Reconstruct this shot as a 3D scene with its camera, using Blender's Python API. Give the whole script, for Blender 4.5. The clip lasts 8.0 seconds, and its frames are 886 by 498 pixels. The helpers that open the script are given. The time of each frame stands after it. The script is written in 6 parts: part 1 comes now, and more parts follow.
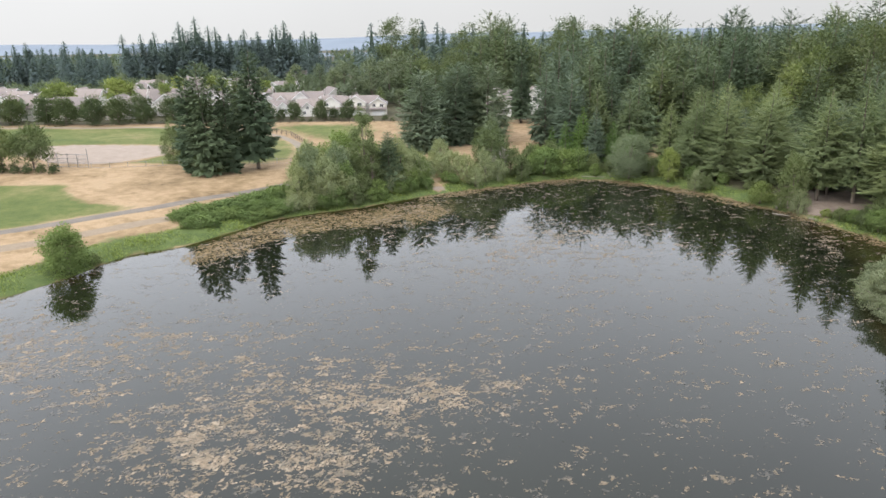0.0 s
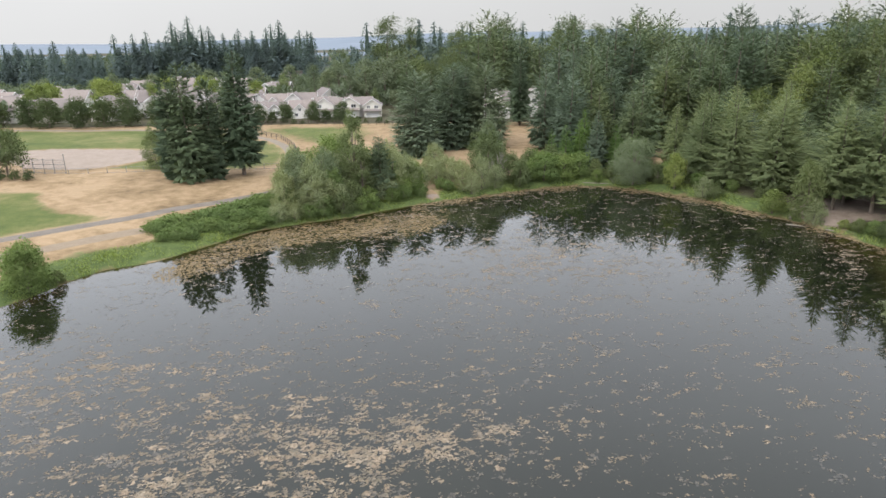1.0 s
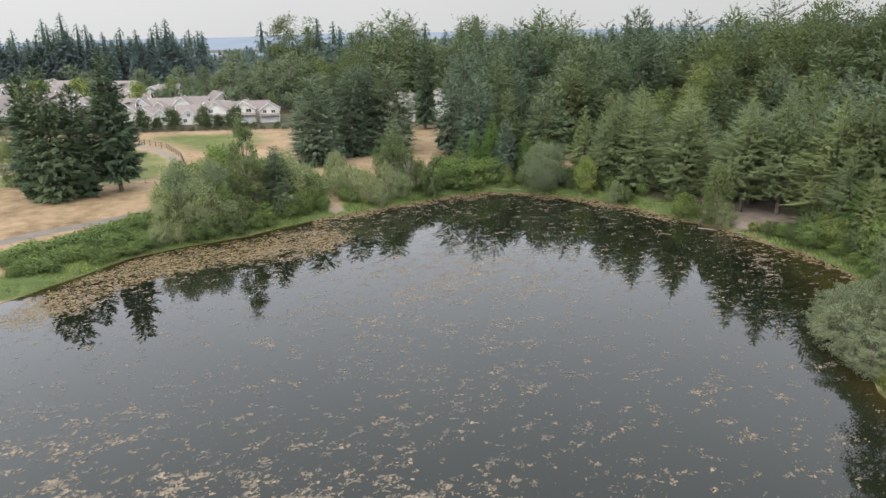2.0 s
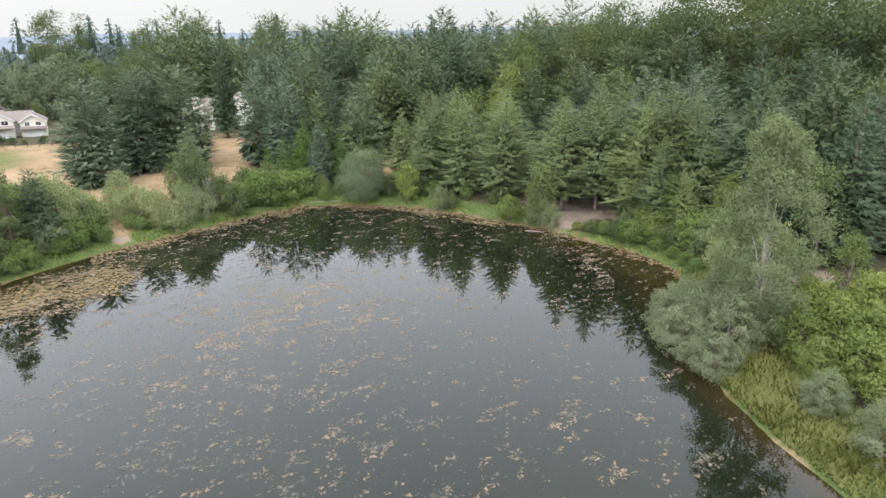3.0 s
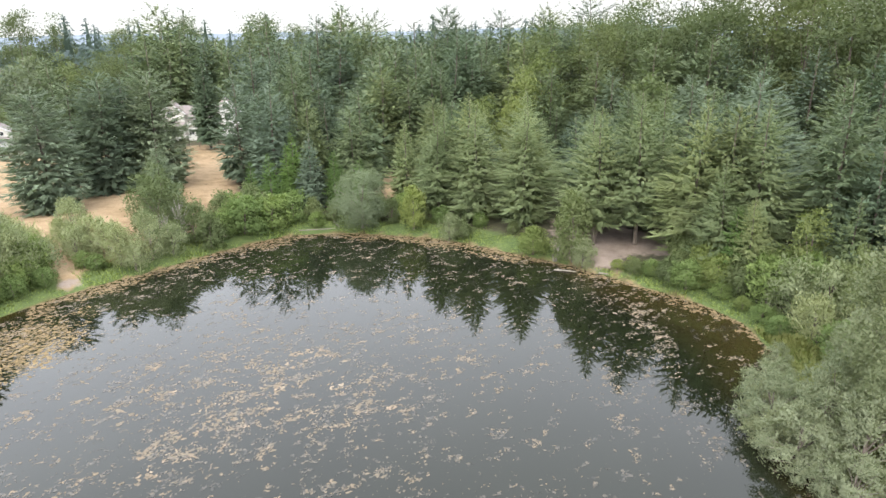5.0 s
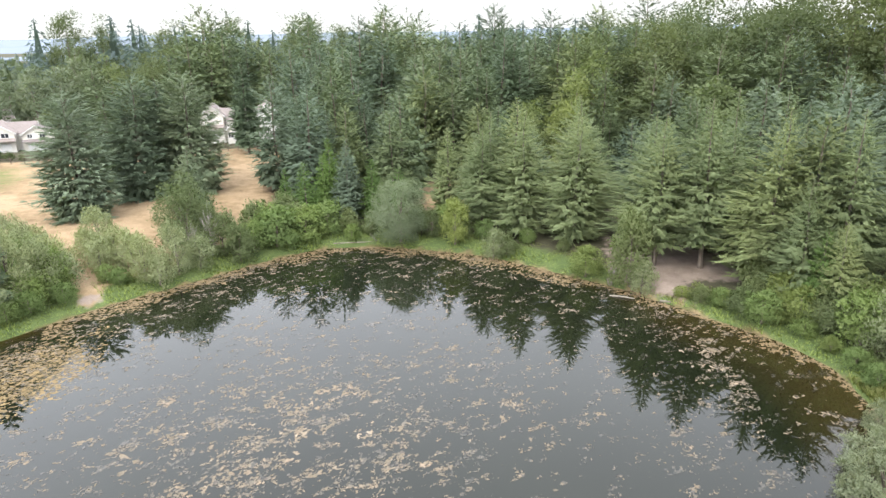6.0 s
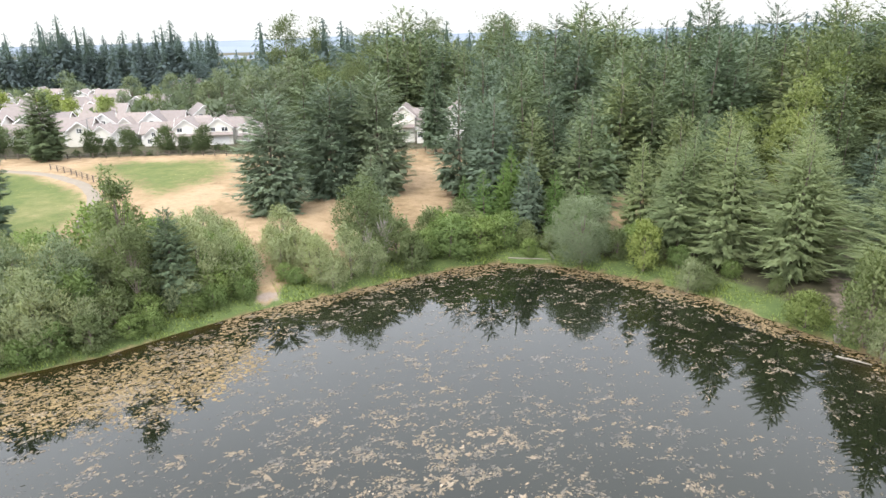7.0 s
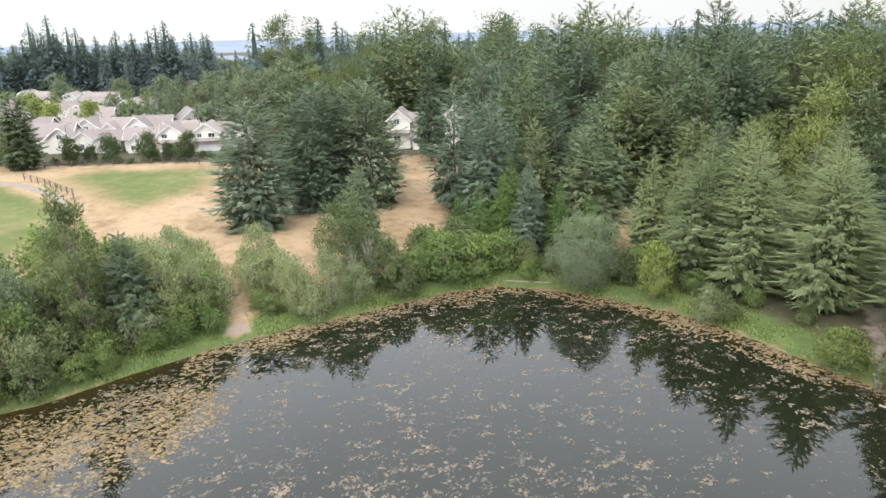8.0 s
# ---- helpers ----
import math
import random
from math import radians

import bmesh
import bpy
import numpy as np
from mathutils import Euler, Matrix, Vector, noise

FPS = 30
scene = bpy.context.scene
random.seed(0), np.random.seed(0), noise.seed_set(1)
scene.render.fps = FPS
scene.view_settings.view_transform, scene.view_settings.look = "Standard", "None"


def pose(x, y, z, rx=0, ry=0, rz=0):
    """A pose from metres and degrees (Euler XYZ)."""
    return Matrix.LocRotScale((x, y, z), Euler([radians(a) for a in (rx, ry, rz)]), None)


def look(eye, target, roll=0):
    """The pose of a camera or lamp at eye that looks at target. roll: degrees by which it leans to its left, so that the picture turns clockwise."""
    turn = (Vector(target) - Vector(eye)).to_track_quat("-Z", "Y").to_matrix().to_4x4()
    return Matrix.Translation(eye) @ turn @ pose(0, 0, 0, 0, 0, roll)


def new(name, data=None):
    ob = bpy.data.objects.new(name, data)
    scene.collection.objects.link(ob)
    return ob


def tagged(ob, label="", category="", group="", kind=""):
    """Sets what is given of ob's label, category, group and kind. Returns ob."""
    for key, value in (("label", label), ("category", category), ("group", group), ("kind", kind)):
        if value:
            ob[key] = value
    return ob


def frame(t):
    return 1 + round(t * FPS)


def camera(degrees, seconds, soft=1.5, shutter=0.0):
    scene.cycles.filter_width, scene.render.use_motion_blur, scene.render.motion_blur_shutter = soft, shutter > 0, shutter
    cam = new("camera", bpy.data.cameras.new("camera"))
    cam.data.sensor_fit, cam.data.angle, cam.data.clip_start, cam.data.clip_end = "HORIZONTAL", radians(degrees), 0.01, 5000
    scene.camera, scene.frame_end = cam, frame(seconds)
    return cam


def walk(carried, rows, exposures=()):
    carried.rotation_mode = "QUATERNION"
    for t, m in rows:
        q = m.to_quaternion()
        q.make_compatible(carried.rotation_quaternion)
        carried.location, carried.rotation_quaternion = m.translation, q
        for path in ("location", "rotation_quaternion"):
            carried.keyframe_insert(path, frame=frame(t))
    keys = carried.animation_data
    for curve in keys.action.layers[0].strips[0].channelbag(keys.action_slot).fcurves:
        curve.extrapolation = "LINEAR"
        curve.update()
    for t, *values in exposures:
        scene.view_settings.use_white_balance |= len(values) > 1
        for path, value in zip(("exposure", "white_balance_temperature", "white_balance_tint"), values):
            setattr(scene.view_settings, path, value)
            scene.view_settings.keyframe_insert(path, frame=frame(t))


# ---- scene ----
cam = camera(68.53, 8.0, soft=1.5, shutter=0.2)
# seconds, eye x y z, heading to the right of north, pitch, lean to the right
PATH = [
    (0.0, 0.001, -0.002, 25.000, 0.00, -17.66, 0.70),
    (0.5, 0.401, 2.883, 25.011, 0.09, -17.67, 0.70),
    (1.0, 0.837, 6.017, 25.045, 0.07, -17.70, 0.70),
    (1.2, 1.056, 7.353, 25.069, 0.10, -17.71, 0.68),
    (1.3, 1.167, 8.038, 25.082, 0.16, -17.72, 0.67),
    (1.4, 1.269, 8.734, 25.094, 1.22, -17.73, 0.65),
    (1.5, 1.356, 9.441, 25.103, 4.17, -17.73, 0.63),
    (1.6, 1.427, 10.159, 25.109, 7.35, -17.74, 0.61),
    (1.7, 1.481, 10.887, 25.112, 8.11, -17.75, 0.58),
    (1.8, 1.523, 11.626, 25.112, 8.17, -17.75, 0.56),
    (2.0, 1.629, 13.126, 25.101, 8.28, -17.76, 0.52),
    (2.1, 1.732, 13.885, 25.088, 9.70, -17.76, 0.50),
    (2.2, 1.862, 14.653, 25.072, 14.46, -17.77, 0.48),
    (2.3, 2.012, 15.432, 25.054, 18.90, -17.77, 0.46),
    (2.4, 2.184, 16.221, 25.030, 22.20, -17.77, 0.45),
    (2.5, 2.383, 17.026, 25.002, 23.90, -17.78, 0.44),
    (2.6, 2.615, 17.857, 24.965, 24.50, -17.78, 0.43),
    (2.8, 3.176, 19.638, 24.859, 24.60, -17.79, 0.42),
    (3.3, 4.280, 23.671, 24.731, 24.61, -17.80, 0.43),
    (3.5, 4.676, 25.173, 24.719, 24.63, -17.80, 0.43),
    (4.0, 5.649, 28.736, 24.769, 24.68, -17.79, 0.43),
    (4.2, 6.080, 30.138, 24.797, 24.63, -17.79, 0.43),
    (5.3, 9.003, 37.721, 25.046, 24.98, -17.70, 0.39),
    (5.5, 9.494, 38.931, 25.073, 24.81, -17.70, 0.41),
    (5.6, 9.745, 39.506, 25.081, 24.74, -17.69, 0.42),
    (5.7, 9.994, 40.077, 25.090, 23.63, -17.69, 0.43),
    (5.8, 10.236, 40.647, 25.101, 21.80, -17.69, 0.45),
    (5.9, 10.469, 41.218, 25.116, 21.13, -17.69, 0.46),
    (6.0, 10.693, 41.789, 25.133, 21.11, -17.69, 0.48),
    (6.3, 11.319, 43.507, 25.207, 21.36, -17.68, 0.57),
    (6.4, 11.521, 44.082, 25.240, 20.60, -17.68, 0.60),
    (6.5, 11.726, 44.658, 25.279, 18.68, -17.68, 0.64),
    (6.6, 11.934, 45.237, 25.323, 15.63, -17.67, 0.68),
    (6.7, 12.145, 45.819, 25.371, 12.17, -17.67, 0.72),
    (6.8, 12.357, 46.409, 25.423, 7.14, -17.67, 0.76),
    (6.9, 12.566, 47.014, 25.474, 4.54, -17.66, 0.79),
    (7.0, 12.771, 47.638, 25.524, 4.42, -17.66, 0.83),
    (7.5, 13.719, 51.027, 25.735, 4.45, -17.67, 0.93),
    (8.0, 14.561, 54.665, 25.891, 4.17, -17.70, 0.95),
]


def gaze(x, y, z, heading, pitch, lean):
    h, p = radians(heading), radians(pitch)
    way = Vector((math.sin(h) * math.cos(p), math.cos(h) * math.cos(p), math.sin(p)))
    eye = Vector((x, y, z))
    return look(eye, eye + way, -lean)


walk(cam, [(t, gaze(*row)) for t, *row in PATH], [(0.0, -0.36), (0.5, -0.48), (1.0, -0.48), (2.0, -0.5), (3.3, 0.0), (5.5, 0.27), (6.0, 0.3), (7.0, 0.2), (8.0, 0.02)])

# ---- world, sun, exposure ----
world = bpy.data.worlds.new("overcast_sky")
scene.world = world
world.use_nodes = True
wn, wl = world.node_tree.nodes, world.node_tree.links
wn.clear()
SUN_UP, SUN_AZ = radians(48), radians(215)
sky = wn.new("ShaderNodeTexSky")
sky.sky_type, sky.sun_disc = "NISHITA", False
sky.sun_elevation, sky.sun_rotation = SUN_UP, SUN_AZ
sky.dust_density, sky.air_density = 3.0, 1.0
sky_dim = wn.new("ShaderNodeMix")
sky_dim.data_type = "RGBA"
sky_dim.blend_type = "MULTIPLY"
sky_dim.inputs[0].default_value = 1.0
sky_dim.inputs[7].default_value = (0.1, 0.1, 0.1, 1)
wl.new(sky.outputs[0], sky_dim.inputs[6])
# cloud sheet: bright overhead, a little greyer low down and towards the east
geo = wn.new("ShaderNodeTexCoord")
split = wn.new("ShaderNodeSeparateXYZ")
wl.new(geo.outputs["Generated"], split.inputs[0])
ramp = wn.new("ShaderNodeValToRGB")
ramp.color_ramp.elements[0].position, ramp.color_ramp.elements[0].color = 0.0, (1.0, 1.005, 1.01, 1)
ramp.color_ramp.elements[1].position, ramp.color_ramp.elements[1].color = 0.85, (3.6, 3.72, 4.06, 1)
mid = ramp.color_ramp.elements.new(0.22)
mid.color = (3.0, 3.09, 3.36, 1)
high = ramp.color_ramp.elements.new(0.5)
high.color = (3.85, 3.98, 4.36, 1)
low_band = ramp.color_ramp.elements.new(0.07)
low_band.color = (1.05, 1.055, 1.065, 1)
wl.new(split.outputs["Z"], ramp.inputs[0])
cloud_noise = wn.new("ShaderNodeTexNoise")
cloud_noise.inputs["Scale"].default_value, cloud_noise.inputs["Detail"].default_value = 3.0, 5.0
wl.new(geo.outputs["Generated"], cloud_noise.inputs["Vector"])
cloud_map = wn.new("ShaderNodeMapRange")
cloud_map.inputs[3].default_value, cloud_map.inputs[4].default_value = 0.93, 1.07
wl.new(cloud_noise.outputs[0], cloud_map.inputs[0])
sunward = wn.new("ShaderNodeVectorMath")
sunward.operation = "DOT_PRODUCT"
sunward.inputs[1].default_value = (-0.2, -0.1, -0.17)
wl.new(geo.outputs["Generated"], sunward.inputs[0])
sunward_gain = wn.new("ShaderNodeMath")
sunward_gain.operation = "ADD"
sunward_gain.inputs[1].default_value = 1.17
wl.new(sunward.outputs["Value"], sunward_gain.inputs[0])
cloud_gain = wn.new("ShaderNodeMath")
cloud_gain.operation = "MULTIPLY"
wl.new(cloud_map.outputs[0], cloud_gain.inputs[0])
wl.new(sunward_gain.outputs[0], cloud_gain.inputs[1])
cloud_mul = wn.new("ShaderNodeMix")
cloud_mul.data_type, cloud_mul.blend_type = "RGBA", "MULTIPLY"
cloud_mul.inputs[0].default_value = 1.0
wl.new(ramp.outputs[0], cloud_mul.inputs[6])
wl.new(cloud_gain.outputs[0], cloud_mul.inputs[7])
veil = wn.new("ShaderNodeMix")
veil.data_type = "RGBA"
veil.inputs[0].default_value = 0.9
wl.new(sky_dim.outputs[2], veil.inputs[6])
wl.new(cloud_mul.outputs[2], veil.inputs[7])
back = wn.new("ShaderNodeBackground")
back.inputs[1].default_value = 1.0
wl.new(veil.outputs[2], back.inputs[0])
out = wn.new("ShaderNodeOutputWorld")
wl.new(back.outputs[0], out.inputs[0])

sun = new("sun", bpy.data.lights.new("sun", "SUN"))
sun.data.energy, sun.data.angle, sun.data.color = 2.5, radians(24), (1.0, 0.94, 0.84)
sun.matrix_world = look((0, 0, 200), Vector((0, 0, 200)) - Vector((math.sin(SUN_AZ) * math.cos(SUN_UP), math.cos(SUN_AZ) * math.cos(SUN_UP), math.sin(SUN_UP))))
scene.view_settings.exposure = 0.0

# ---- materials ----


class Mat:
    """A small builder for node materials."""

    def __init__(self, name):
        self.m = bpy.data.materials.new(name)
        self.m.use_nodes = True
        self.n, self.l = self.m.node_tree.nodes, self.m.node_tree.links
        self.b = self.n["Principled BSDF"]
        self.out = self.n["Material Output"]

    def node(self, kind, **inputs):
        node = self.n.new(kind)
        for key, value in inputs.items():
            self.put(node.inputs[key.replace("_", " ")], value)
        return node

    def put(self, socket, value):
        if isinstance(value, bpy.types.NodeSocket):
            self.l.new(value, socket)
        else:
            socket.default_value = value

    def place(self):
        return self.node("ShaderNodeNewGeometry").outputs["Position"]

    def noise(self, scale, detail=4.0, rough=0.55, vector=None, stretch=None):
        v = vector or self.place()
        if stretch:
            mp = self.node("ShaderNodeMapping")
            self.put(mp.inputs[0], v)
            mp.inputs["Scale"].default_value = stretch
            v = mp.outputs[0]
        return self.node("ShaderNodeTexNoise", Vector=v, Scale=scale, Detail=detail, Roughness=rough).outputs[0]

    def ramp(self, fac, *stops):
        r = self.n.new("ShaderNodeValToRGB")
        e = r.color_ramp.elements
        while len(e) < len(stops):
            e.new(0.5)
        for el, (p, c) in zip(e, stops):
            el.position, el.color = p, (*c, 1)
        self.put(r.inputs[0], fac)
        return r.outputs[0]

    def mix(self, fac, a, b, blend="MIX"):
        x = self.n.new("ShaderNodeMix")
        x.data_type, x.blend_type = "RGBA", blend
        for socket, value in ((x.inputs[0], fac), (x.inputs[6], a), (x.inputs[7], b)):
            self.put(socket, (*value, 1) if isinstance(value, tuple) and len(value) == 3 else value)
        return x.outputs[2]

    def math(self, op, a, b=0.0):
        x = self.n.new("ShaderNodeMath")
        x.operation = op
        self.put(x.inputs[0], a)
        self.put(x.inputs[1], b)
        return x.outputs[0]

    def span(self, v, a, b, c, d):
        x = self.n.new("ShaderNodeMapRange")
        for i, value in enumerate((v, a, b, c, d)):
            self.put(x.inputs[i], value)
        return x.outputs[0]

    def finish(self, colour, rough=0.8, metal=0.0, bump=None, strength=0.3, distance=0.05, spec=0.3):
        self.put(self.b.inputs["Base Color"], (*colour, 1) if isinstance(colour, tuple) else colour)
        self.put(self.b.inputs["Roughness"], rough)
        self.put(self.b.inputs["Metallic"], metal)
        self.put(self.b.inputs["Specular IOR Level"], spec)
        if bump is not None:
            k = self.node("ShaderNodeBump", Strength=strength, Distance=distance, Height=bump)
            self.l.new(k.outputs[0], self.b.inputs["Normal"])
        return self.m


def leaf_material(name, dark, middle, light, glow=0.42, fleck=0.30, vary=0.6, warm=(1.0, 1.0, 0.88)):
    """Foliage: colour varies by spray, by plant and in patches; a part of the light comes through."""
    k = Mat(name)
    island = k.node("ShaderNodeNewGeometry").outputs["Random Per Island"]
    patch = k.noise(0.35, 2.0)
    plant = k.node("ShaderNodeObjectInfo").outputs["Random"]
    clump = k.noise(1.7, 2.0)
    v = k.math("ADD", k.math("MULTIPLY", island, fleck), k.math("ADD", k.math("MULTIPLY", patch, 0.64 - fleck), k.math("MULTIPLY", clump, 0.36)))
    c = k.ramp(v, (0.15, dark), (0.5, middle), (0.88, light))
    c = k.mix(vary, c, k.ramp(plant, (0.0, (0.70, 0.75, 0.74)), (0.5, (0.97, 0.98, 0.98)), (1.0, (1.2, 1.14, 0.96))), "MULTIPLY")
    c = k.mix(1.0, c, warm, "MULTIPLY")
    k.finish(c, 0.7, spec=0.08)
    tr = k.node("ShaderNodeBsdfTranslucent", Color=k.mix(1.0, c, (1.0, 1.06, 0.72), "MULTIPLY"))
    ms = k.node("ShaderNodeMixShader", Fac=glow)
    k.l.new(k.b.outputs[0], ms.inputs[1])
    k.l.new(tr.outputs[0], ms.inputs[2])
    k.l.new(ms.outputs[0], k.out.inputs[0])
    return k.m


FIR_DARK = leaf_material("fir_needles", (0.061, 0.083, 0.054), (0.097, 0.131, 0.085), (0.157, 0.196, 0.128), 0.24, fleck=0.13, vary=0.9, warm=(1.0, 1.0, 0.93))
FIR_LIGHT = leaf_material("hemlock_needles", (0.121, 0.153, 0.087), (0.191, 0.229, 0.132), (0.275, 0.311, 0.182), 0.34, fleck=0.2, vary=0.8)
FIR_BLUE = leaf_material("spruce_needles", (0.098, 0.129, 0.091), (0.159, 0.198, 0.141), (0.232, 0.273, 0.199), 0.3, fleck=0.2, vary=0.9, warm=(1.0, 1.0, 0.93))
# bluish, flattened needle tones imitate haze over the far conifers
FIR_HAZED = leaf_material("hazed_needles", (0.092, 0.122, 0.122), (0.112, 0.146, 0.148), (0.136, 0.170, 0.172), 0.5, fleck=0.12, vary=0.5, warm=(1.0, 1.0, 1.0))
FIR_OLIVE = leaf_material("olive_fir_needles", (0.078, 0.100, 0.055), (0.125, 0.155, 0.086), (0.193, 0.224, 0.128), 0.24, fleck=0.13, vary=0.9, warm=(1.0, 1.0, 0.93))
FIR_TEAL = leaf_material("blue_fir_needles", (0.070, 0.095, 0.070), (0.113, 0.148, 0.110), (0.178, 0.218, 0.164), 0.24, fleck=0.13, vary=0.9, warm=(1.0, 1.0, 0.93))
CEDAR = leaf_material("cedar_leaves", (0.072, 0.120, 0.043), (0.120, 0.186, 0.067), (0.186, 0.264, 0.102), fleck=0.2)
LEAF = leaf_material("broad_leaves", (0.086, 0.110, 0.058), (0.126, 0.153, 0.081), (0.175, 0.200, 0.113))
LEAF_BRIGHT = leaf_material("young_leaves", (0.100, 0.124, 0.052), (0.146, 0.174, 0.076), (0.200, 0.228, 0.110))
YELLOW = leaf_material("yellow_green_leaves", (0.130, 0.162, 0.061), (0.186, 0.223, 0.087), (0.251, 0.286, 0.121))
LEAF_DARK = leaf_material("maple_leaves", (0.044, 0.062, 0.034), (0.072, 0.094, 0.050), (0.112, 0.130, 0.070))
WILLOW = leaf_material("willow_leaves", (0.161, 0.188, 0.102), (0.226, 0.257, 0.147), (0.308, 0.339, 0.206), warm=(1.0, 0.985, 0.95))
SILVER = leaf_material("silver_willow_leaves", (0.148, 0.174, 0.107), (0.210, 0.236, 0.151), (0.286, 0.311, 0.214), warm=(1.0, 0.985, 0.95))
POPLAR_LEAF = leaf_material("poplar_leaves", (0.108, 0.135, 0.083), (0.157, 0.186, 0.117), (0.217, 0.245, 0.163), warm=(1.0, 0.985, 0.95))
LEAF_FAR = leaf_material("cottonwood_leaves", (0.064, 0.082, 0.047), (0.098, 0.120, 0.067), (0.146, 0.167, 0.094), 0.45, fleck=0.2)
WILLOW_DARK = leaf_material("dark_willow_leaves", (0.108, 0.138, 0.086), (0.158, 0.194, 0.122), (0.222, 0.258, 0.168), vary=0.2, warm=(1.0, 0.985, 0.95))
# cooler, greyer leaf colour with distance haze mixed in, for far trees
LEAF_HAZE = leaf_material("haze_tinted_leaves", (0.096, 0.118, 0.077), (0.134, 0.160, 0.105), (0.178, 0.202, 0.134), fleck=0.22, warm=(1.0, 1.0, 1.0))
BRAMBLE = leaf_material("bramble_leaves", (0.090, 0.130, 0.053), (0.143, 0.194, 0.081), (0.212, 0.271, 0.122))
GRASS = leaf_material("shore_grass", (0.120, 0.160, 0.052), (0.170, 0.214, 0.072), (0.230, 0.262, 0.106))
GRASS_TALL = leaf_material("tall_bank_grass", (0.113, 0.132, 0.051), (0.158, 0.174, 0.072), (0.220, 0.220, 0.107))
STRAW = leaf_material("dry_grass", (0.33, 0.245, 0.130), (0.43, 0.325, 0.185), (0.52, 0.41, 0.25), 0.15)


def plain_materials():
    m = {}
    k = Mat("bark")
    n = k.noise(6.0, 6.0, stretch=(1, 1, 0.2))
    m["bark"] = k.finish(k.ramp(n, (0.3, (0.06, 0.045, 0.035)), (0.7, (0.20, 0.165, 0.135))), 0.9, bump=n, strength=0.6)
    k = Mat("pale_bark")
    n = k.noise(5.0, 6.0, stretch=(1, 1, 0.4))
    m["pale_bark"] = k.finish(k.ramp(n, (0.3, (0.16, 0.145, 0.12)), (0.7, (0.34, 0.32, 0.28))), 0.9, bump=n, strength=0.5)
    k = Mat("driftwood")
    n = k.noise(5.0, 6.0)
    m["driftwood"] = k.finish(k.ramp(n, (0.3, (0.130, 0.114, 0.090)), (0.7, (0.226, 0.204, 0.170))), 0.85, bump=n, strength=0.5)
    k = Mat("asphalt")
    n, g = k.noise(0.5, 3.0), k.noise(18.0, 6.0)
    c = k.ramp(n, (0.3, (0.135, 0.118, 0.100)), (0.7, (0.200, 0.174, 0.147)))
    m["asphalt"] = k.finish(k.mix(0.4, c, k.ramp(g, (0.3, (0.051, 0.048, 0.044)), (0.7, (0.190, 0.166, 0.142)))), 0.95, bump=g, strength=0.3, spec=0.05)
    k = Mat("concrete")
    n, g = k.noise(0.8, 3.0), k.noise(14.0, 5.0)
    m["concrete"] = k.finish(k.mix(0.3, k.ramp(n, (0.3, (0.165, 0.142, 0.112)), (0.7, (0.210, 0.182, 0.146))), k.ramp(g, (0.3, (0.130, 0.114, 0.092)), (0.7, (0.228, 0.198, 0.160)))), 0.95, bump=g, strength=0.2, spec=0.05)
    k = Mat("gravel")
    n, g = k.noise(0.9, 4.0), k.noise(9.0, 6.0)
    m["gravel"] = k.finish(k.mix(0.45, k.ramp(n, (0.3, (0.183, 0.143, 0.100)), (0.7, (0.238, 0.190, 0.138))), k.ramp(g, (0.3, (0.118, 0.097, 0.076)), (0.7, (0.255, 0.206, 0.151)))), 0.95, bump=g, strength=0.4, spec=0.05)
    k = Mat("shingles")
    p = k.place()
    n = k.noise(1.2, 4.0)
    g = k.noise(9.0, 3.0, stretch=(1, 1, 3))
    c = k.mix(0.5, k.ramp(n, (0.3, (0.150, 0.132, 0.124)), (0.7, (0.200, 0.177, 0.166))), k.ramp(g, (0.3, (0.128, 0.113, 0.107)), (0.7, (0.267, 0.238, 0.226))))
    tint = k.ramp(k.node("ShaderNodeObjectInfo").outputs["Random"], (0.0, (0.82, 0.80, 0.80)), (1.0, (1.1, 1.05, 1.0)))
    m["shingles"] = k.finish(k.mix(1.0, c, tint, "MULTIPLY"), 0.9, bump=g, strength=0.4)
    k = Mat("siding")
    wave = k.node("ShaderNodeTexWave", Scale=2.6, Distortion=0.0)
    wave.bands_direction = "Z"
    k.put(wave.inputs["Vector"], k.place())
    n = k.noise(0.7, 3.0)
    tint = k.ramp(k.node("ShaderNodeObjectInfo").outputs["Random"], (0.0, (0.50, 0.47, 0.40)), (0.35, (0.58, 0.56, 0.51)), (0.7, (0.48, 0.48, 0.465)), (1.0, (0.60, 0.59, 0.565)))
    m["siding"] = k.finish(k.mix(0.25, tint, k.ramp(n, (0.3, (0.384, 0.361, 0.323)), (0.7, (0.554, 0.537, 0.508)))), 0.7, bump=wave.outputs[0], strength=0.5, distance=0.02)
    k = Mat("white_trim")
    m["trim"] = k.finish(k.ramp(k.noise(1.5, 3.0), (0.3, (0.525, 0.517, 0.495)), (0.7, (0.615, 0.608, 0.593))), 0.6)
    k = Mat("window_glass")
    m["glass"] = k.finish(k.ramp(k.noise(0.3, 1.0), (0.3, (0.02, 0.025, 0.03)), (0.7, (0.06, 0.065, 0.07))), 0.06, spec=0.6)
    k = Mat("fence_wood")
    n = k.noise(4.0, 5.0, stretch=(1, 1, 0.3))
    m["fence"] = k.finish(k.ramp(n, (0.3, (0.065, 0.052, 0.042)), (0.7, (0.13, 0.105, 0.086))), 0.9, bump=n, strength=0.4)
    k = Mat("galvanised_steel")
    n = k.noise(3.0, 4.0)
